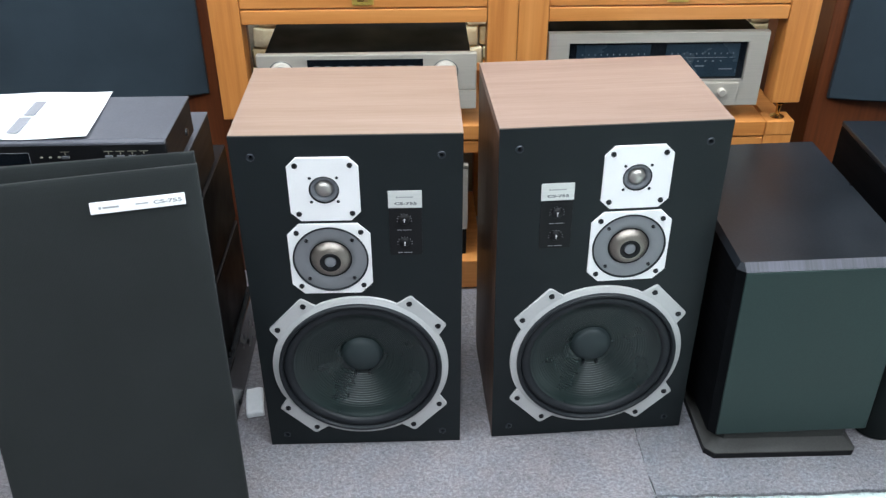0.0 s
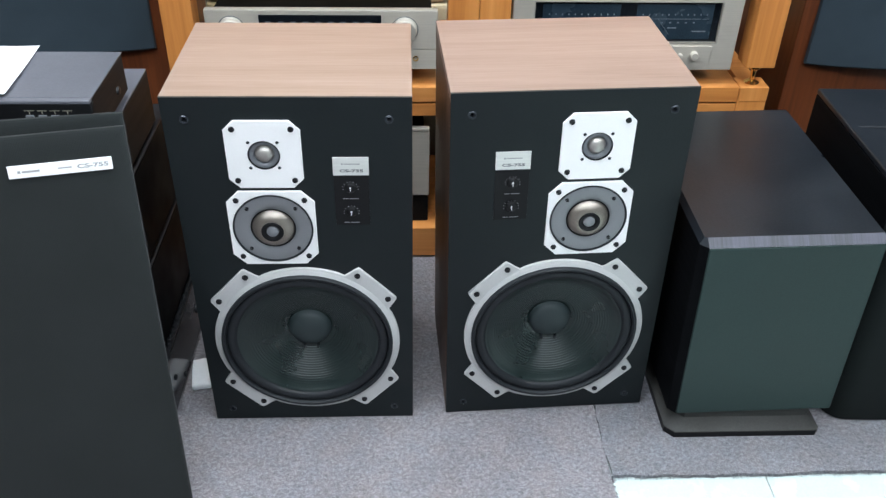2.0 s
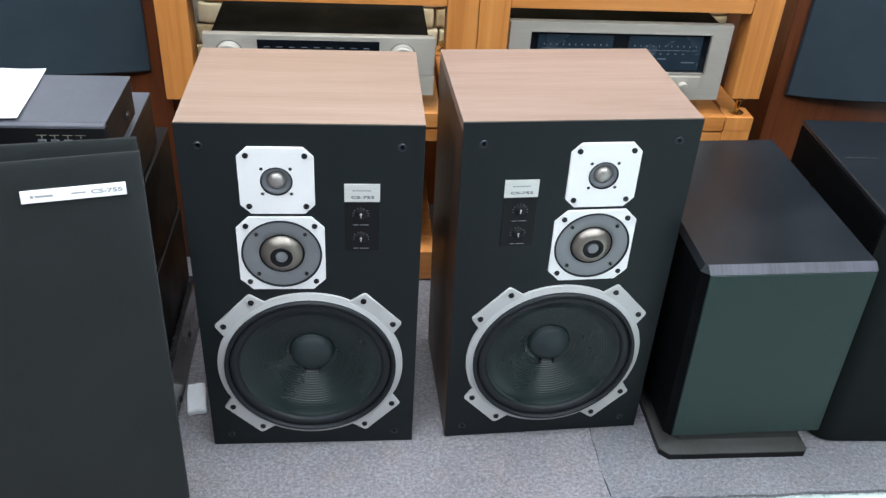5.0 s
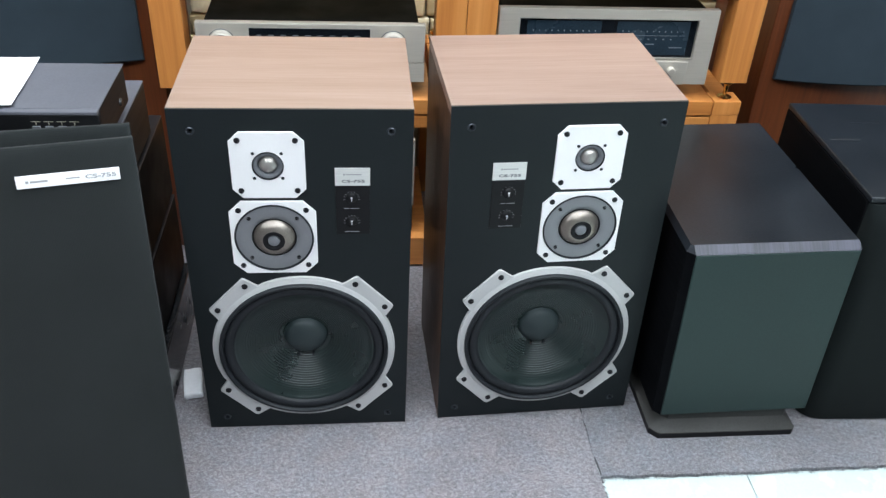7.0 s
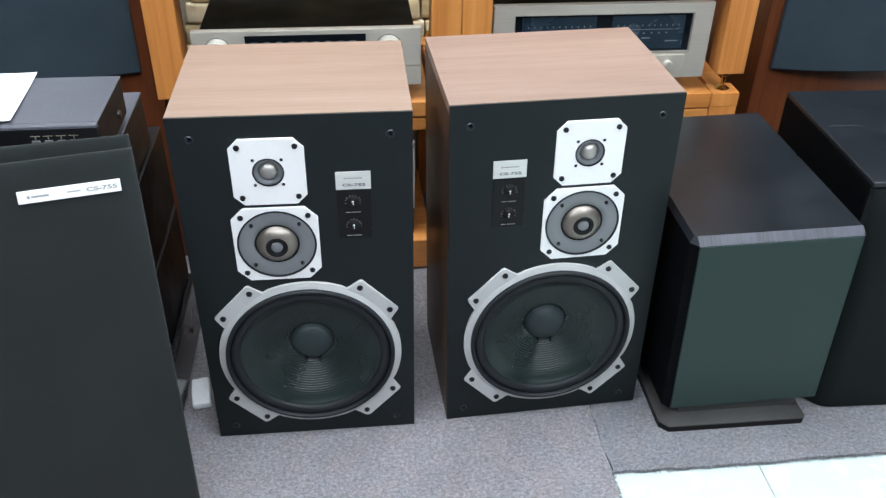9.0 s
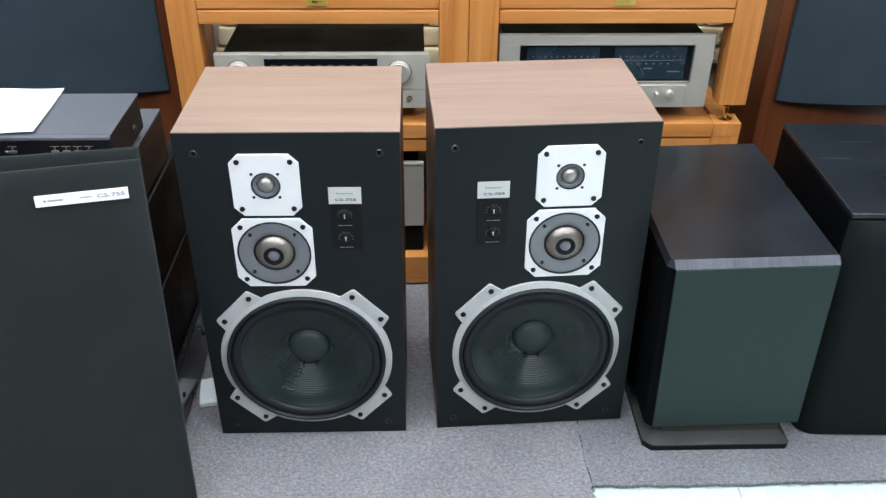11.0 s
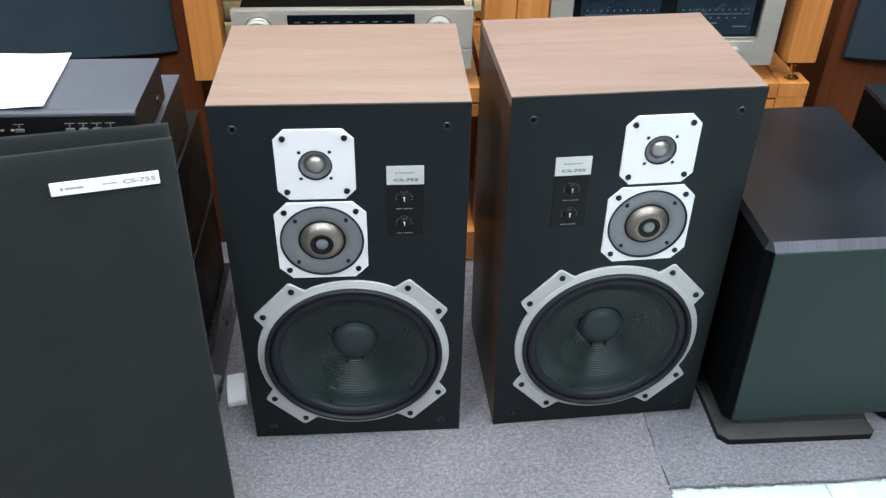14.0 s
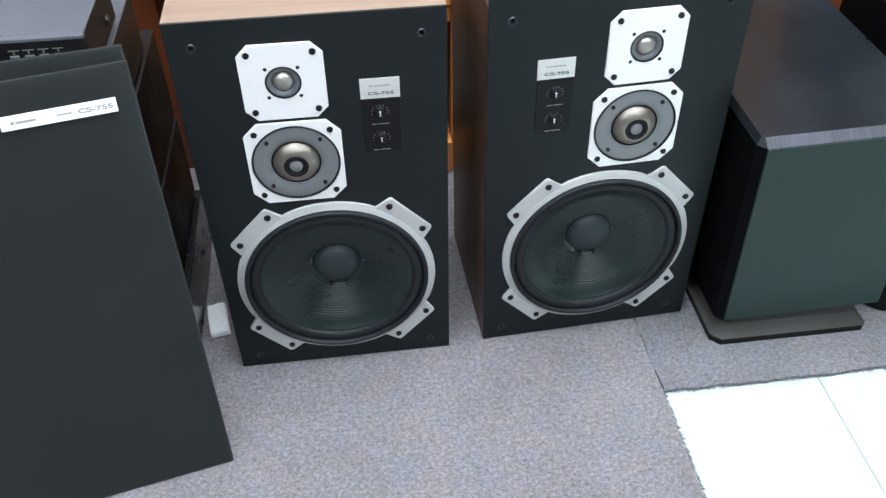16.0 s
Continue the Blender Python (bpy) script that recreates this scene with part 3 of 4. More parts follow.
    for dx in (-0.013, 0.013):
        part("lead_wire", box(wx + dx - 0.0022, wx + dx + 0.0022, 0.029, 0.040, wz - 0.0460, wz - 0.0385, 0.0008), RUBBER, wf)
    screws([turned(wx + sx * a, wz + sz * c) for sx in (-1, 1) for sz in (-1, 1) for a, c in ((0.1480, 0.0967), (0.0964, 0.1488))], -0.0045, 0.0056, wf)
    # badge and controls
    bx0 = 0.0742 if mirrored else 0.2552
    bx1 = bx0 + 0.0572
    bz = 0.002 if mirrored else 0.0
    bd = part("badge", box(bx0, bx1, -0.0016, 0.0, 0.551 + bz, 0.584 + bz, 0.0004), BADGE, sp, "small silver name plate")
    part("emblem", bars([(bx0 + 0.0135, bx0 + 0.0165, 0.5705 + bz, 0.5735 + bz), (bx0 + 0.0178, bx0 + 0.043, 0.5710 + bz, 0.5730 + bz)], -0.0016), INK_GREY, bd)
    lettering("lettering", "CS-755", 0.0068, INK, bd, bx0 + 0.0105, -0.0019, 0.5575 + bz, 1.88)
    cp = part("control_plate", box(bx0 + 0.0005, bx1 - 0.0005, -0.0012, 0.0, 0.456, 0.550, 0.0004), PANEL_BLACK, sp, "black control plate with two level dials")
    kx = (bx0 + bx1) / 2 - (0.002 if not mirrored else -0.001)
    for i, kz in enumerate((0.529, 0.483)):
        kn = part("knob", lathe([(0.0098, -0.0012), (0.0098, -0.0040), (0.0085, -0.0052), (0.0080, -0.0054), (0.0076, -0.0062), (0.0066, -0.0068), (0.0, -0.0070)], kx, kz, 28), PANEL_BLACK, cp, "black level knob")
        part("pointer", bars([(kx - 0.0006, kx + 0.0006, kz - 0.0046, kz + 0.0036), (kx - 0.0018, kx + 0.0018, kz + 0.0012, kz + 0.0022)], -0.0070, 0.0005), POINTER, kn, "white pointer mark")
        bm = bmesh.new()
        for a in (-12, 12, 36, 66, 90, 114, 144, 168, 192):
            c, s = math.cos(math.radians(a)), math.sin(math.radians(a))
            add_box(bm, -0.0009, 0.0009, -0.0014, -0.0012, -0.0005, 0.0005, rot=Matrix.Translation((kx + 0.0124 * c, 0, kz - 0.002 + 0.0124 * s)) @ Matrix.Rotation(-math.radians(a), 4, "Y"))
        part("dial_print", bm, FAINT_INK, cp)
        part("caption", bars([(kx - 0.0125, kx - 0.0040, kz - 0.0226, kz - 0.0214), (kx - 0.0020, kx + 0.0125, kz - 0.0226, kz - 0.0214)], -0.0012), FAINT_INK, cp)
    return sp


loudspeaker(False, pose(0, 0, 0), "walnut-veneered three-way loudspeaker with black baffle, standing uncovered on carpet", 0.382, 0.687, 0.45)
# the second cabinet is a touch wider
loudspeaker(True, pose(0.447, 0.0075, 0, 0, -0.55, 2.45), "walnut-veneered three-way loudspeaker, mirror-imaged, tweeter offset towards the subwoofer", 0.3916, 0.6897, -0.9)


# ---- two grilles leaning on the stack of equipment ----
def grille(at, label, badge):
    gw, gh, gt = 0.383, 0.684, 0.018
    g = thing("speaker_grille", label, "speaker grille", "removed speaker grilles", at)
    bm = bmesh.new()
    # cloth drawn over softly rounded edges: rings from the back to the flat field
    rings = []
    for d, y in ((0.004, gt), (0.0, gt - 0.002), (0.0, 0.0100), (0.0012, 0.0076), (0.0042, 0.0055), (0.010, 0.0034), (0.019, 0.0014), (0.032, 0.0005), (0.060, 0.0)):
        rings.append([bm.verts.new((x, y, z)) for x, z in ((-gw + d, d), (-d, d), (-d, gh - d), (-gw + d, gh - d))])
    for a, c in zip(rings, rings[1:]):
        for i in range(4):
            bm.faces.new((a[i], a[(i + 1) % 4], c[(i + 1) % 4], c[i]))
    bm.faces.new(rings[-1])
    bm.faces.new(rings[0][::-1])
    part("cloth", bm, GRILLE_CLOTH, g, "charcoal cloth stretched over the frame", smooth=50)
    fr = bmesh.new()
    add_box(fr, -gw + 0.004, -0.004, gt, gt + 0.004, 0.004, 0.035)
    add_box(fr, -gw + 0.004, -0.004, gt, gt + 0.004, gh - 0.035, gh - 0.004)
    add_box(fr, -gw + 0.004, -gw + 0.035, gt, gt + 0.004, 0.035, gh - 0.035)
    add_box(fr, -0.035, -0.004, gt, gt + 0.004, 0.035, gh - 0.035)
    part("frame", fr, BAFFLE, g)
    if badge:
        b = part("badge", box(-0.1680, -0.0250, -0.003, 0.001, 0.6245, 0.6430, 0.0006), SILVER, g, "long silver name strip")
        part("emblem", bars([(-0.155, -0.151, 0.6315, 0.6355), (-0.149, -0.125, 0.6320, 0.6350)], -0.003), INK_GREY, b)
        part("caption", bars([(-0.100, -0.081, 0.6330, 0.6348)], -0.003), INK_GREY, b)
        lettering("lettering", "CS-755", 0.0084, INK_GREY, b, -0.0735, -0.0034, 0.6310, 1.75)
    return g


grille(pose(-0.0054, -0.2111, 0.0, -13.65, 0, 12.1), "charcoal cloth speaker grille with silver name strip, leaning", True)
grille(pose(-0.0290, -0.1490, 0.0, -10.3, 0, 9.0), "charcoal cloth speaker grille leaning behind another grille", False)


# ---- stack of black components ----
def component(name, label, x0, x1, y0, y1, z0, z1, top, side, lip=0.0):
    c = thing(name, label, "audio component", "stack of components")
    foot = 0.008
    part("case", box(x0, x1, y0 + 0.012, y1, z0 + foot, z1, 0.0025), side, c)
    part("top_cover", box(x0 - lip, x1 + lip, y0 + 0.010, y1 + lip, z1 + 0.0005, z1 + 0.0030, 0.001), top, c)
    f = part("front_panel", box(x0 - 0.002, x1 + 0.002, y0, y0 + 0.0115, z0 + foot, z1 - 0.0035, 0.002), PANEL_BLACK, c, "black front panel")
    part("front_lip", box(x0 - 0.001, x1 + 0.001, y0 - 0.002, y0 + 0.010, z1 - 0.003, z1 + 0.0030, 0.0018), top, c)
    for fx_ in (x0 + 0.04, x1 - 0.04):
        for fy in (y0 + 0.05, y1 - 0.03):
            part("foot", box(fx_ - 0.014, fx_ + 0.014, fy - 0.014, fy + 0.014, z0, z0 + foot), RUBBER, c)
    return c, f


STACK_X = -0.083
deck, deck_front = component("tape_deck", "slim black component with small silver buttons, under a paper sheet", STACK_X - 0.440, STACK_X - 0.010, -0.021, 0.158, 0.617, 0.689, GREY_METAL, DARK_SIDE, 0.001)
for i in range(5):
    bx = STACK_X - 0.045 - i * 0.0185 - (0.05 if i > 3 else 0)
    part("button", box(bx - 0.006, bx + 0.006, -0.0245, -0.0205, 0.6635, 0.6685, 0.001), DARK_GREY, deck_front)
    part("caption", bars([(bx - 0.007, bx + 0.007, 0.6746, 0.6757)], -0.0212), PALE_GOLD, deck_front)
    part("caption", bars([(bx - 0.0007, bx + 0.0007, 0.6695, 0.6740)], -0.0212), PALE_GOLD, deck_front)
for i in range(4):
    bx = STACK_X - 0.165 - i * 0.014
    part("button", box(bx - 0.0022, bx + 0.0022, -0.0235, -0.0205, 0.6650, 0.6675, 0.0006), PALE_GOLD, deck_front)
win = part("display_window", box(STACK_X - 0.41, STACK_X - 0.225, -0.0225, -0.0208, 0.640, 0.675, 0.001), GLASS_BLACK, deck_front)
part("window_edge", bars([(STACK_X - 0.41, STACK_X - 0.225, 0.6745, 0.6752), (STACK_X - 0.2256, STACK_X - 0.225, 0.640, 0.6745)], -0.0226), FAINT_INK, win)
part("side_bolt", lathe([(0, -0.004), (0.006, -0.0035), (0.0075, 0)], 0, 0, 16), SCREW, deck, at=Matrix.Translation((STACK_X - 0.008, 0.10, 0.650)) @ Matrix.Rotation(math.radians(90), 4, "Z"))
component("amplifier", "wide dark brown vinyl-clad component with a grey top", STACK_X - 0.42, STACK_X - 0.011, 0.0, 0.275, 0.500, 0.608, GREY_METAL, DARK_SIDE)
component("amplifier", "glossy black component in a stack", STACK_X - 0.43, STACK_X - 0.008, 0.0, 0.36, 0.318, 0.497, EDGE_GREY, GLOSS_SIDE)
component("receiver", "black component low in a stack", STACK_X - 0.43, STACK_X - 0.006, 0.0, 0.36, 0.135, 0.315, EDGE_GREY, GLOSS_SIDE)
base, _f = component("power_amplifier", "dark grey metal component at the foot of a stack", STACK_X - 0.43, STACK_X + 0.004, 0.0, 0.37, 0.0, 0.132, DEEP_GREY, DEEP_GREY)
for by, bz in ((0.045, 0.070), (0.105, 0.022), (0.250, 0.070)):
    part("side_bolt", lathe([(0, -0.003), (0.004, -0.0028), (0.0058, -0.0016), (0.0062, 0)], 0, 0, 14), RUBBER, base, at=Matrix.Translation((STACK_X + 0.004, by, bz)) @ Matrix.Rotation(math.radians(90), 4, "Z"))


def paper_sheet():
    bm = bmesh.new()
    nx, ny = 24, 14
    grid = []
    for j in range(ny + 1):
        row = []
        for i in range(nx + 1):
            u, v = i / nx, j / ny
            x = -0.478 + 0.250 * u + 0.012 * (1 - v)
            y = -0.018 + 0.187 * v + 0.006 * u
            lift = 0.010 * max(0, u - 0.7) ** 1.5 * (1 - v) + 0.002 * math.sin(5 * u + 2 * v) ** 2
            row.append(bm.verts.new((x, y, 0.6942 + lift)))
        grid.append(row)
    for j in range(ny):
        for i in range(nx):
            bm.faces.new((grid[j][i], grid[j][i + 1], grid[j + 1][i + 1], grid[j + 1][i]))
    ext = bmesh.ops.extrude_face_region(bm, geom=list(bm.faces))
    for v in ext["geom"]:
        if isinstance(v, bmesh.types.BMVert):
            v.co.z += 0.0006
    sheet = part("paper_sheet", bm, PAPER, smooth=60)
    tagged(sheet, "white paper sheet with faint grey print, lying on a component", "paper")
    pr = bmesh.new()
    for j, (u, a, b) in enumerate(((-0.339, 0.010, 0.068), (-0.336, 0.077, 0.134))):
        add_box(pr, u - 0.0095, u + 0.0095, a - 0.004, b - 0.004, 0.6972, 0.6976)
    part("print", pr, PRINT_GREY, sheet, "faint grey print block")


paper_sheet()


def tissue():
    bm = box(-0.018, 0.018, -0.034, 0.047, 0.0, 0.015, 0.004, 3)
    bmesh.ops.subdivide_edges(bm, edges=list(bm.edges), cuts=2, use_grid_fill=True)
    for v in bm.verts:
        v.co += 0.003 * noise.noise_vector(v.co * 60)
        v.co.z = max(v.co.z, 0.0)
    ob = part("folded_tissue", bm, TISSUE, smooth=60, at=pose(-0.050, 0.112, 0.0005, 0, 0, 10))
    tagged(ob, "small white folded tissue on the carpet beside a loudspeaker", "tissue")


tissue()


# ---- subwoofer ----
def subwoofer():
    s = thing("subwoofer", "black ash subwoofer with green-grey front panel on a thin board", "subwoofer")
    x0, x1, y0, y1, z0, z1 = 0.865, 1.177, -0.063, 0.400, 0.064, 0.4590
    c = 0.0125
    # the cabinet sits a little crooked on its board
    lean = Matrix.Translation((0.868, 0, 0.064)) @ Matrix.Rotation(math.radians(-1.5), 4, "Y") @ Matrix.Translation((-0.868, 0, -0.064))
    bm = bmesh.new()
    plan = [(x0 + c, y0), (x1 - 0.004, y0), (x1, y0 + 0.004), (x1, y1), (x0, y1), (x0, y0 + c)]
    loops = [[bm.verts.new((x, y, z)) for x, y in plan] for z in (z0, z1 - c)]
    bm.faces.new(loops[0][::-1]), bm.faces.new(loops[1])
    for i in range(6):
        j = (i + 1) % 6
        bm.faces.new((loops[0][i], loops[0][j], loops[1][j], loops[1][i]))
    part("cabinet", bm, SIDE_BLACK_SHADED, s, "black cabinet with a cut front corner", smooth=30, at=lean)
    tp = bmesh.new()
    low = [tp.verts.new((x, y, z1 - c)) for x, y in plan]
    high = [tp.verts.new((x, y, z1)) for x, y in ((x0 + 0.011, y0 + c), (x1 - 0.004, y0 + c), (x1 - 0.005, y0 + c + 0.001), (x1 - 0.008, y1), (x0 + 0.007, y1), (x0 + 0.007, y0 + c + 0.004))]
    tp.faces.new(low[::-1]), tp.faces.new(high)
    for i in range(6):
        j = (i + 1) % 6
        tp.faces.new((low[i], low[j], high[j], high[i]))
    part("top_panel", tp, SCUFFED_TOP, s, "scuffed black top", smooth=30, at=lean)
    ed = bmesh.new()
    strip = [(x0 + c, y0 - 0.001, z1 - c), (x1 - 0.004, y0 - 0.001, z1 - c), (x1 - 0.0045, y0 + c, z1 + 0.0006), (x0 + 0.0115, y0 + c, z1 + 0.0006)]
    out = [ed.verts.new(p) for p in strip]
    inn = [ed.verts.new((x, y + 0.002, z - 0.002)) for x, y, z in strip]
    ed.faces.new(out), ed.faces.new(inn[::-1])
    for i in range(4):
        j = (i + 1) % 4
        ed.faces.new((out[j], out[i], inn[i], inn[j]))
    part("top_bevel", ed, WORN_SHEEN_EDGE, s, "worn bevelled edge with ceiling sheen painted in lavender-grey", smooth=30, at=lean)
    part("front_grille", box(x0 + c + 0.0005, x1 - 0.0045, y0 - 0.003, y0 + 0.004, z0 + 0.001, z1 - c - 0.001, 0.002, 2), SUB_CLOTH, s, "dull green-grey front panel", at=lean)
    pl = bmesh.new()
    px0, px1, py0, py1 = 0.8665, 1.170, -0.068, 0.39
    cc = 0.017

    def outline(i, z):
        return [pl.verts.new(v) for v in ((px0 + cc + i, py0 + i, z), (px1 - cc * 0.4 - i, py0 + i, z), (px1 - i, py0 + cc * 0.4 + i, z), (px1 - i, py1 - i, z), (px0 + i, py1 - i, z), (px0 + i, py0 + cc + i, z))]
    loops = [outline(0.0015, 0.0125), outline(0.0015, 0.0150), outline(0.020, 0.036), outline(0.021, 0.060)]
    pl.faces.new(loops[0]), pl.faces.new(loops[-1])
    for p, q in zip(loops, loops[1:]):
        for i in range(6):
            j = (i + 1) % 6
            pl.faces.new((p[i], p[j], q[j], q[i]))
    rb = bmesh.new()
    low = [rb.verts.new((v.co.x, v.co.y, 0.0)) for v in loops[0]]
    up = [rb.verts.new((v.co.x, v.co.y, 0.012)) for v in loops[0]]
    rb.faces.new(low), rb.faces.new(up)
    for i in range(6):
        j = (i + 1) % 6
        rb.faces.new((low[i], low[j], up[j], up[i]))
    part("plinth_rubber", rb, PANEL_BLACK, s, "black rubber edge under the base board")
    part("plinth", pl, PLINTH, s, "dusty dark base board")
    part("neck", box(px0 + 0.04, px1 - 0.04, py0 + 0.05, py1 - 0.03, 0.0595, 0.0625), RUBBER, s)


subwoofer()


# ---- large black cabinet beside the subwoofer ----
def black_cabinet():
    s = thing("black_cabinet", "large black loudspeaker cabinet with cloth front, dusty on top", "loudspeaker", at=pose(1.2085, 0.392, 0, 0, 0, -1.9))
    x0, x1, y0, y1, z1 = 0.0, 0.455, -0.392, 0.0, 0.519
    part("cabinet", box(x0, x1, y0 + 0.012, y1, 0.0, z1 - 0.012, 0.003), SIDE_BLACK_SHADED, s, "black cabinet")
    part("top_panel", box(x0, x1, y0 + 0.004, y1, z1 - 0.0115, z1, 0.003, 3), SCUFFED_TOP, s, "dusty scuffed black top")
    # cloth front with a sloping upper edge and rounded upright edges
    bm = bmesh.new()
    r, n = 0.045, 8
    rows = []
    for z, back in ((0.004, 0.0), (z1 - 0.060, 0.0), (z1 - 0.045, 0.004), (z1 - 0.030, 0.012), (z1 - 0.014, 0.026)):
        row = []
        for k in range(n + 1):
            a = math.pi / 2 * k / n
            row.append((x0 + 0.002 + r - r * math.cos(a), y0 + 0.011 - (0.040 - back) * math.sin(a), z))
        row += [(x0 + x1 - x, y, z) for x, y, z in reversed(row)]
        rows.append([bm.verts.new(p) for p in row])
    for p, q in zip(rows, rows[1:]):
        for k in range(len(p) - 1):
            bm.faces.new((p[k], p[k + 1], q[k + 1], q[k]))
    bm.faces.new(rows[0]), bm.faces.new(rows[-1])
    part("front_grille", bm, DARK_CLOTH, s, "black cloth front with rounded edges", smooth=50)
    rng = random.Random(5)
    for yy in (-0.262, -0.167, -0.092):
        x = x0 + 0.02
        while x < x1 - 0.05:
            w = rng.uniform(0.02, 0.09)
            if rng.random() < 0.6:
                part("dust_streak", box(x, x + w, yy + rng.uniform(-0.002, 0.002), yy + 0.003, z1 + 0.0002, z1 + 0.0006), SEAM_DUST, s, "faint line of dust")
            x += w + rng.uniform(0.01, 0.05)


black_cabinet()


# ---- two tall loudspeakers behind ----
def tower(x0, x1, gx0, gx1, zb, label):
    s = thing("tall_loudspeaker", label, "loudspeaker", "tall wooden loudspeakers")
    y0, y1, z1 = 0.634, 0.985, 1.15
    part("cabinet", box(x0, x1, y0, y1, 0.0, z1, 0.003), RED_WOOD, s, "red-brown veneered cabinet")
    bm = bmesh.new()
    n = 20
    rows = []
    zt = 1.10
    for z in (zb, zb + 0.004, zt - 0.004, zt):
        rim = z in (zb, zt)
        row = []
        for k in range(n + 1):
            u = k / n
            x = gx0 + (gx1 - gx0) * u
            bulge = 0.014 + 0.034 * math.sin(math.pi * u) ** 0.8
            row.append((x, y0 - bulge + (0.004 if rim else 0), z))
        rows.append(row)
    vs = [[bm.verts.new(p) for p in row] for row in rows]
    back0 = [bm.verts.new((p[0], y0 - 0.001, zb)) for p in rows[0]]
    back1 = [bm.verts.new((p[0], y0 - 0.001, zt)) for p in rows[0]]
    strips = [back0] + vs + [back1]
    for p, q in zip(strips, strips[1:]):
        for k in range(n):
            bm.faces.new((p[k], p[k + 1], q[k + 1], q[k]))
    for side in (0, n):
        bm.faces.new([r[side] for r in strips])
    part("front_grille", bm, TOWER_CLOTH, s, "bowed navy cloth grille", smooth=40)


tower(-0.745, -0.136, -0.682, -0.174, 0.503, "tall red-brown wooden loudspeaker with bowed navy grille, beside a rack")
tower(1.252, 1.835, 1.283, 1.775, 0.470, "tall red-brown wooden loudspeaker with a bowed navy grille, beyond a subwoofer")


# ---- honey-coloured racks ----
RY = 0.55
RACK_D = 0.40


def rack(x0, x1, label, plate_x, low_x0, post_z):
    r = thing("equipment_rack", label, "rack", "wooden equipment racks")
    pw, zs = 0.065, 0.446

    def post(x, y, z0, z1, w=pw, d=0.055):
        return part("post", box(x, x + w, y, y + d, z0, z1, 0.0016), HONEY_Z, r)
    for x in (x0, x1 - pw):
        for y in (RY, RY + RACK_D - 0.055):
            if y == RY:
                post(x, y, post_z, 0.95)
            x = max(x, low_x0)
            post(x, y, 0.0, 0.412)
            part("corner_block", box(x, x + pw, y - 0.001, y + 0.056, 0.4125, zs, 0.0016), HONEY_Z, r)
            part("spike", lathe([(0.0, 0.0), (0.016, 0.0), (0.017, 0.0016), (0.010, 0.0055), (0.005, 0.007), (0.006, post_z - zs - 0.016), (0.013, post_z - zs - 0.010), (0.013, post_z - zs - 0.002), (0.0, post_z - zs - 0.0005)], segs=20), BRASS, r, "brass spike foot",
                 at=Matrix.Translation((x + pw / 2, y + 0.028, zs)) @ Matrix.Rotation(math.radians(90), 4, "X"))
    part("shelf", box(low_x0 + pw + 0.001, x1 - pw - 0.001, RY + 0.002, RY + RACK_D, 0.4095, zs - 0.001, 0.0016), HONEY_X, r)
    part("shelf_rail", box(low_x0 + pw + 0.001, x1 - pw - 0.001, RY + 0.004, RY + 0.045, 0.3745, 0.4045, 0.0016), HONEY_X, r)
    part("side_rail", box(low_x0 + 0.01, low_x0 + pw - 0.01, RY + 0.057, RY + RACK_D - 0.057, 0.416, 0.443, 0.0016), HONEY_X, r)
    part("side_rail", box(x1 - pw + 0.01, x1 - 0.01, RY + 0.057, RY + RACK_D - 0.057, 0.416, 0.443, 0.0016), HONEY_X, r)
    part("bottom_rail", box(low_x0 + pw + 0.001, x1 - pw - 0.001, RY - 0.020, RY + 0.05, 0.006, 0.0865, 0.0016), HONEY_X, r)
    part("bottom_shelf", box(low_x0 + pw + 0.001, x1 - pw - 0.001, RY + 0.051, RY + RACK_D - 0.06, 0.06, 0.086, 0.002), HONEY_X, r)
    part("upper_rail", box(x0 + pw + 0.001, x1 - pw - 0.001, RY + 0.003, RY + 0.045, 0.687, 0.717, 0.0016), HONEY_X, r)
    part("upper_shelf", box(x0 + pw + 0.001, x1 - pw - 0.001, RY + 0.046, RY + 0.20, 0.695, 0.715, 0.002), HONEY_X, r)
    dr = part("drawer_front", box(x0 + pw + 0.001, x1 - pw - 0.001, RY + 0.005, RY + 0.03, 0.7205, 0.93, 0.0016), HONEY_X, r)
    np_ = part("name_plate", box(plate_x, plate_x + 0.046, RY + 0.002, RY + 0.0052, 0.727, 0.746, 0.0008), GOLD_PLATE, dr, "small gold plate")
    part("engraving", bars([(plate_x + 0.004, plate_x + 0.042, 0.7415, 0.7421), (plate_x + 0.004, plate_x + 0.042, 0.7300, 0.7306), (plate_x + 0.012, plate_x + 0.034, 0.7345, 0.7380)], RY + 0.002), BRASS, np_)
    return r


rack(-0.131, 0.5265, "honey-coloured wooden rack on brass spikes holding silver amplifiers", 0.173, -0.100, 0.470)
rack(0.5275, 1.181, "honey-coloured wooden rack on brass spikes holding a power amplifier", 0.845, 0.5275, 0.492)


def amplifier_body(name, label, x0, x1, y0, z0, z1, depth):
    a = thing(name, label, "amplifier", "silver amplifiers")
    part("case", box(x0 + 0.012, x1 - 0.012, y0 + 0.018, y0 + depth, z0 + 0.004, z1 - 0.012, 0.003), BLACK_METAL, a, "black case")
    for fx_ in (x0 + 0.11, x1 - 0.11):
        for fy in (y0 + 0.09, y0 + depth - 0.05):
            part("foot", lathe([(0, 0), (0.022, 0), (0.024, 0.004), (0.024, 0.040), (0, 0.040)], segs=20), RUBBER, a, at=Matrix.Translation((fx_, fy, z0 - 0.0375)) @ Matrix.Rotation(math.radians(90), 4, "X"))
    return a


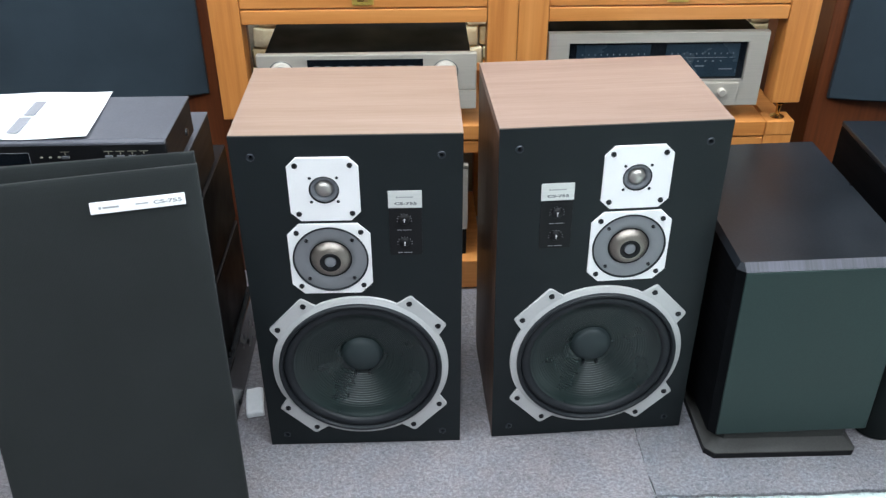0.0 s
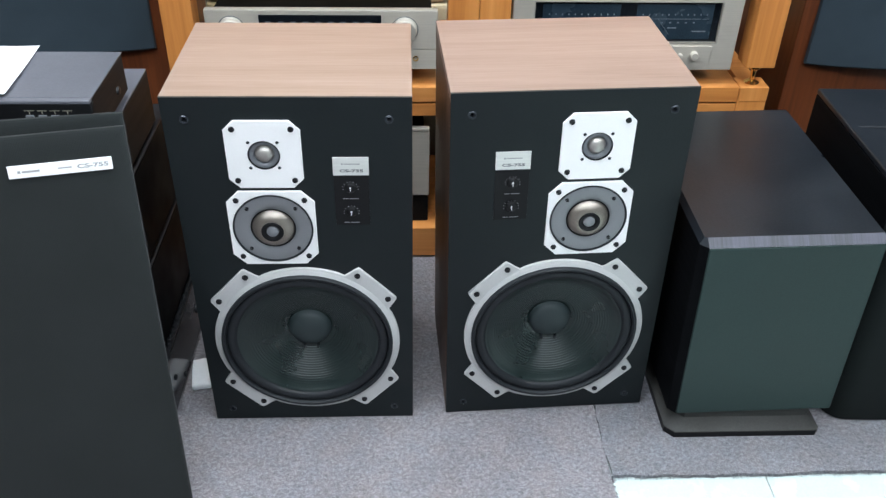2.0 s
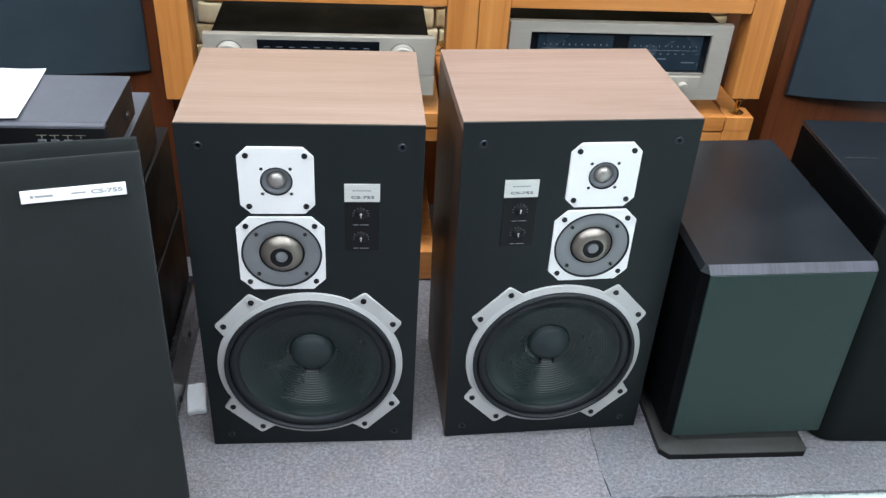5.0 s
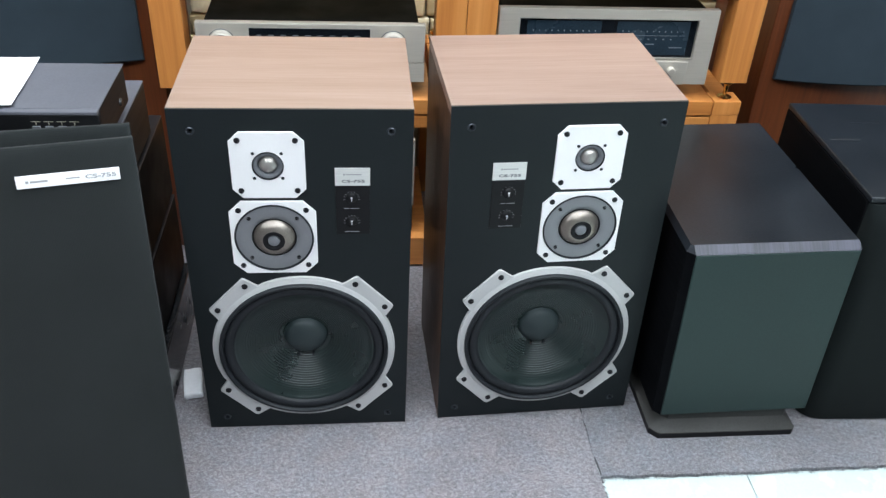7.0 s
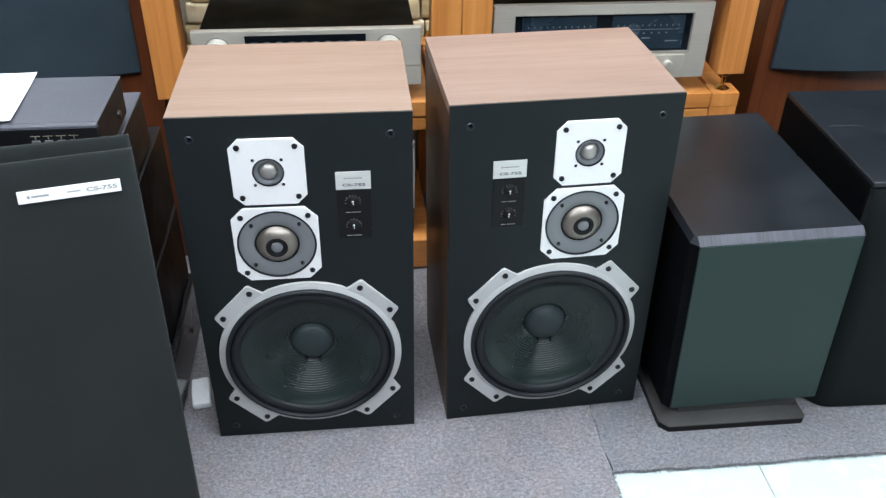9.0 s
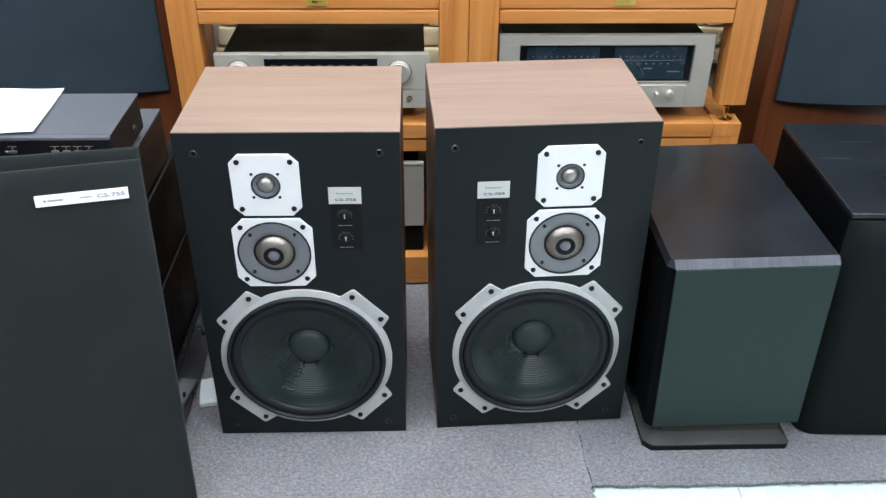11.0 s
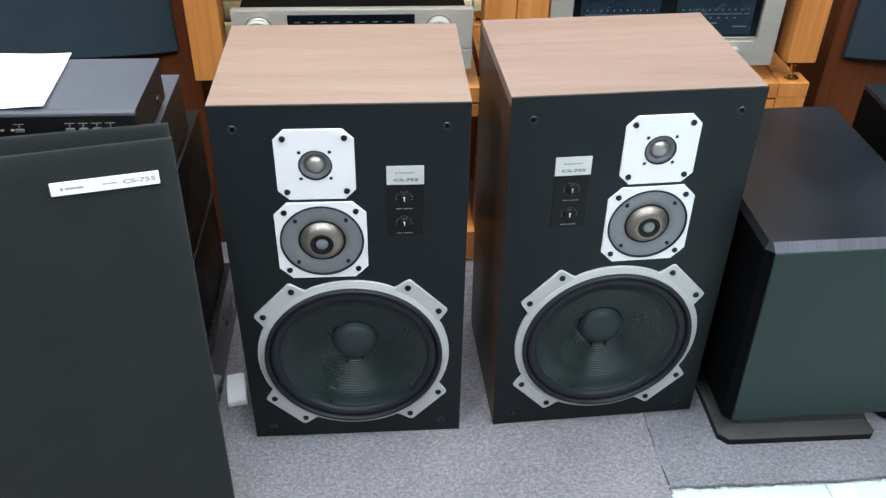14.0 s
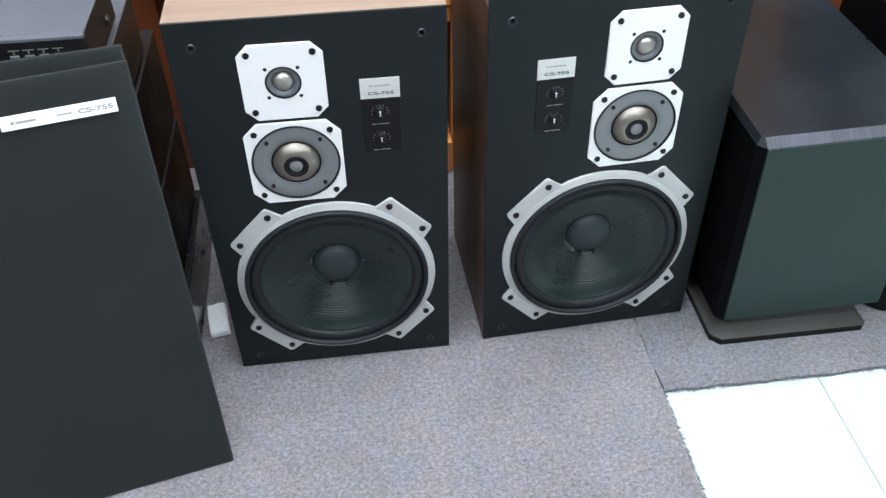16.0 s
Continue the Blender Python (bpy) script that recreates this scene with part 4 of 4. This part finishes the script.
def preamp():
    x0, x1, y0, z0, z1 = -0.046, 0.441, 0.562, 0.483, 0.615
    a = amplifier_body("integrated_amplifier", "champagne silver amplifier with two round knobs, on a rack shelf", x0, x1, y0, z0, z1, 0.30)
    f = part("front_panel", box(x0, x1, y0, y0 + 0.018, 0.528, z1, 0.003), CHAMPAGNE, a, "champagne aluminium front")
    part("lower_panel", box(x0, x1, y0 + 0.001, y0 + 0.018, z0, 0.5274, 0.001), CHAMPAGNE, a)
    w = part("display_window", box(0.066, 0.322, y0 - 0.001, y0 + 0.004, 0.548, 0.604, 0.001), GLASS_BLACK, f, "black display window")
    bm = bmesh.new()
    for i in range(9):
        add_box(bm, 0.080 + i * 0.026, 0.092 + i * 0.026, y0 - 0.0014, y0 - 0.001, 0.588, 0.5895)
    part("scale_print", bm, METER_INK, w)
    for kx in (0.008, 0.371):
        k = part("knob", lathe([(0.0268, 0.0), (0.0268, -0.003), (0.0250, -0.0045), (0.0245, -0.016), (0.0225, -0.0185), (0.0, -0.019)], segs=48), CHAMPAGNE_DARK, f, "round champagne knob", at=Matrix.Translation((kx, y0, 0.573)))
        # Dark ring modelled in place of the shadow round the knob.
        part("knob_ring", lathe([(0.0288, 0.0), (0.0286, -0.0012), (0.0270, -0.0012), (0.0268, 0.0)], segs=48), DARK_GREY, f, at=Matrix.Translation((kx, y0, 0.573)))
        part("knob_mark", bars([(-0.0006, 0.0006, 0.014, 0.021)], -0.0188), INK, k)
    part("jack", lathe([(0, 0.002), (0.0035, 0.002), (0.0038, -0.0015), (0.0062, -0.0018), (0.0064, 0)], segs=20), BRASS, f, "gold headphone jack", at=Matrix.Translation((0.394, y0 - 0.0005, 0.508)))
    part("pilot_lamp", lathe([(0, -0.0015), (0.002, -0.0012), (0.0026, 0)], segs=14), WHITE_INK, f, "tiny white lamp", at=Matrix.Translation((0.376, y0 + 0.002, 0.508)))


preamp()


def meter_amp():
    x0, x1, y0, z0, z1 = 0.598, 1.088, 0.562, 0.483, 0.656
    a = amplifier_body("power_amplifier", "champagne silver power amplifier with dark twin-meter window", x0, x1, y0, z0, z1, 0.34)
    wx0, wx1, wz0, wz1 = 0.645, 1.043, 0.5455, 0.634
    window = [(wx0, wz0), (wx1, wz0), (wx1, wz1), (wx0, wz1)]
    f = part("front_panel", plate([(x0, z0), (x1, z0), (x1, z1), (x0, z1)], [window], y0, y0 + 0.018, 0.0015), CHAMPAGNE, a, "champagne aluminium front with a long window")
    bez = bmesh.new()
    for bx0, bx1, bz0, bz1 in ((wx0 - 0.0022, wx1 + 0.0022, wz1, wz1 + 0.0022), (wx0 - 0.0022, wx1 + 0.0022, wz0 - 0.0022, wz0), (wx0 - 0.0022, wx0, wz0, wz1), (wx1, wx1 + 0.0022, wz0, wz1)):
        add_box(bez, bx0, bx1, y0 - 0.0008, y0 + 0.002, bz0, bz1)
    part("window_bezel", bez, CHAMPAGNE_DARK, f, "thin window bezel")
    part("lower_panel", box(x0 + 0.052, x1 - 0.052, y0 - 0.004, y0 - 0.0002, z0 + 0.001, 0.5395, 0.0015), CHAMPAGNE, f, "raised lower panel")
    w = part("meter_window", box(wx0, wx1, y0 + 0.006, y0 + 0.016, wz0, wz1), GLASS_BLACK, a, "dark glass meter window")
    for mx0 in (0.662, 0.862):
        m = part("meter", box(mx0, mx0 + 0.165, y0 + 0.0050, y0 + 0.0062, wz0 + 0.006, wz1 - 0.006), METER_BLUE, w, "dark blue meter face")
        bm = bmesh.new()
        for i in range(11):
            add_box(bm, mx0 + 0.013 + i * 0.0138, mx0 + 0.0155 + i * 0.0138, y0 + 0.0046, y0 + 0.0050, 0.6040, 0.6075)
        add_box(bm, mx0 + 0.010, mx0 + 0.140, y0 + 0.0046, y0 + 0.0050, 0.5958, 0.5970)
        add_box(bm, mx0 + 0.144, mx0 + 0.158, y0 + 0.0046, y0 + 0.0050, 0.5958, 0.5970)
        for i in range(7):
            add_box(bm, mx0 + 0.022 + i * 0.017, mx0 + 0.026 + i * 0.017, y0 + 0.0046, y0 + 0.0050, 0.5870, 0.5895)
        add_box(bm, mx0 + 0.070, mx0 + 0.090, y0 + 0.0046, y0 + 0.0050, 0.5755, 0.578)
        add_box(bm, mx0 + 0.125, mx0 + 0.155, y0 + 0.0046, y0 + 0.0050, 0.568, 0.5705)
        part("scale_print", bm, METER_INK, m)
        nd = bmesh.new()
        add_box(nd, -0.0005, 0.0005, y0 + 0.0042, y0 + 0.0046, 0.0, 0.046, rot=Matrix.Translation((mx0 + 0.075, 0, 0.562)) @ Matrix.Rotation(math.radians(-38), 4, "Y"))
        part("needle", nd, METER_INK, m)
    for kx, kr in ((0.968, 0.0045), (0.998, 0.009)):
        part("knob", lathe([(kr, 0.0), (kr, -0.010), (kr * 0.85, -0.012), (0.0, -0.0125)], segs=28), CHAMPAGNE, a, "small champagne knob", at=Matrix.Translation((kx, y0 - 0.004, 0.519)))


meter_amp()


def lower_amp():
    x0, x1, y0, z0, z1 = -0.046, 0.4255, 0.556, 0.1640, 0.334
    a = thing("power_amplifier", "silver-fronted power amplifier on the lower shelf of a rack", "amplifier", "silver amplifiers")
    part("front_panel", box(x0, x1, y0, y0 + 0.016, z0, z1, 0.002), CHAMPAGNE, a, "champagne aluminium front")
    part("top_trim", box(x0, x1, y0 - 0.0015, y0 + 0.014, z1 + 0.0015, z1 + 0.0085, 0.002), CHAMPAGNE, a)
    part("case", box(x0 + 0.012, x1 - 0.012, y0 + 0.0165, y0 + 0.30, z0 + 0.004, z1 - 0.010, 0.003), BLACK_METAL, a, "black case")
    part("base", box(x0 + 0.004, x1 - 0.002, y0 + 0.006, y0 + 0.28, 0.0870, z0 - 0.0005, 0.003), BLACK_METAL, a, "black base")


lower_amp()


# ---- pieces of floor and wall, last ----
def floor_tiles():
    s = TILE_SIZE
    g = 0.0009
    bm = box(0, s - 2 * g, 0, s - 2 * g, FLOOR_Z - 0.0029, FLOOR_Z - 0.0005, 0.0007, 1)
    first = None
    jx, jy = 1.036, -0.145
    for i in range(-2, 4):
        for j in range(-6, 1):
            x, y = jx + i * s, jy + j * s
            if x + s > ROOM_X1 or y < ROOM_Y0 or x < -0.2:
                continue
            at = Matrix.Translation((x + g, y + g, 0))
            if first is None:
                first = part("floor_tile", bm, TILE, floor, "glossy white floor tile", at=at)
            else:
                again(first, at, floor)


floor_tiles()


def stone_cladding():
    wall = bpy.data.objects["wall_north"]
    rng = random.Random(11)
    meshes = []
    for k in range(6):
        w = 0.085 + 0.018 * k
        bm = box(0, w, -0.022, 0.0, 0, 0.052, 0.005, 2)
        bmesh.ops.subdivide_edges(bm, edges=[e for e in bm.edges if e.calc_length() > 0.03], cuts=3, use_grid_fill=True)
        for v in bm.verts:
            if v.co.y < -0.005:
                v.co += 0.004 * noise.noise_vector(v.co * 45 + Vector((k * 7, 0, 0)))
        first = part("stone", bm, STONE, wall, "rough cream stone block", smooth=50, at=Matrix.Translation((-0.10 + 0.01 * k, ROOM_Y1, 0.36)))
        meshes.append((w, first))
    z = 0.42
    while z < 0.80:
        x = -0.16 + rng.uniform(0, 0.05)
        while x < 1.22:
            w, m = rng.choice(meshes)
            again(m, Matrix.Translation((x, ROOM_Y1 + rng.uniform(-0.004, 0.004), z)), wall)
            x += w + 0.004
        z += 0.056
    x = -0.16
    for w, m in meshes:
        m.matrix_basis = Matrix.Translation((x, ROOM_Y1, 0.364))
        x += w + 0.004


stone_cladding()
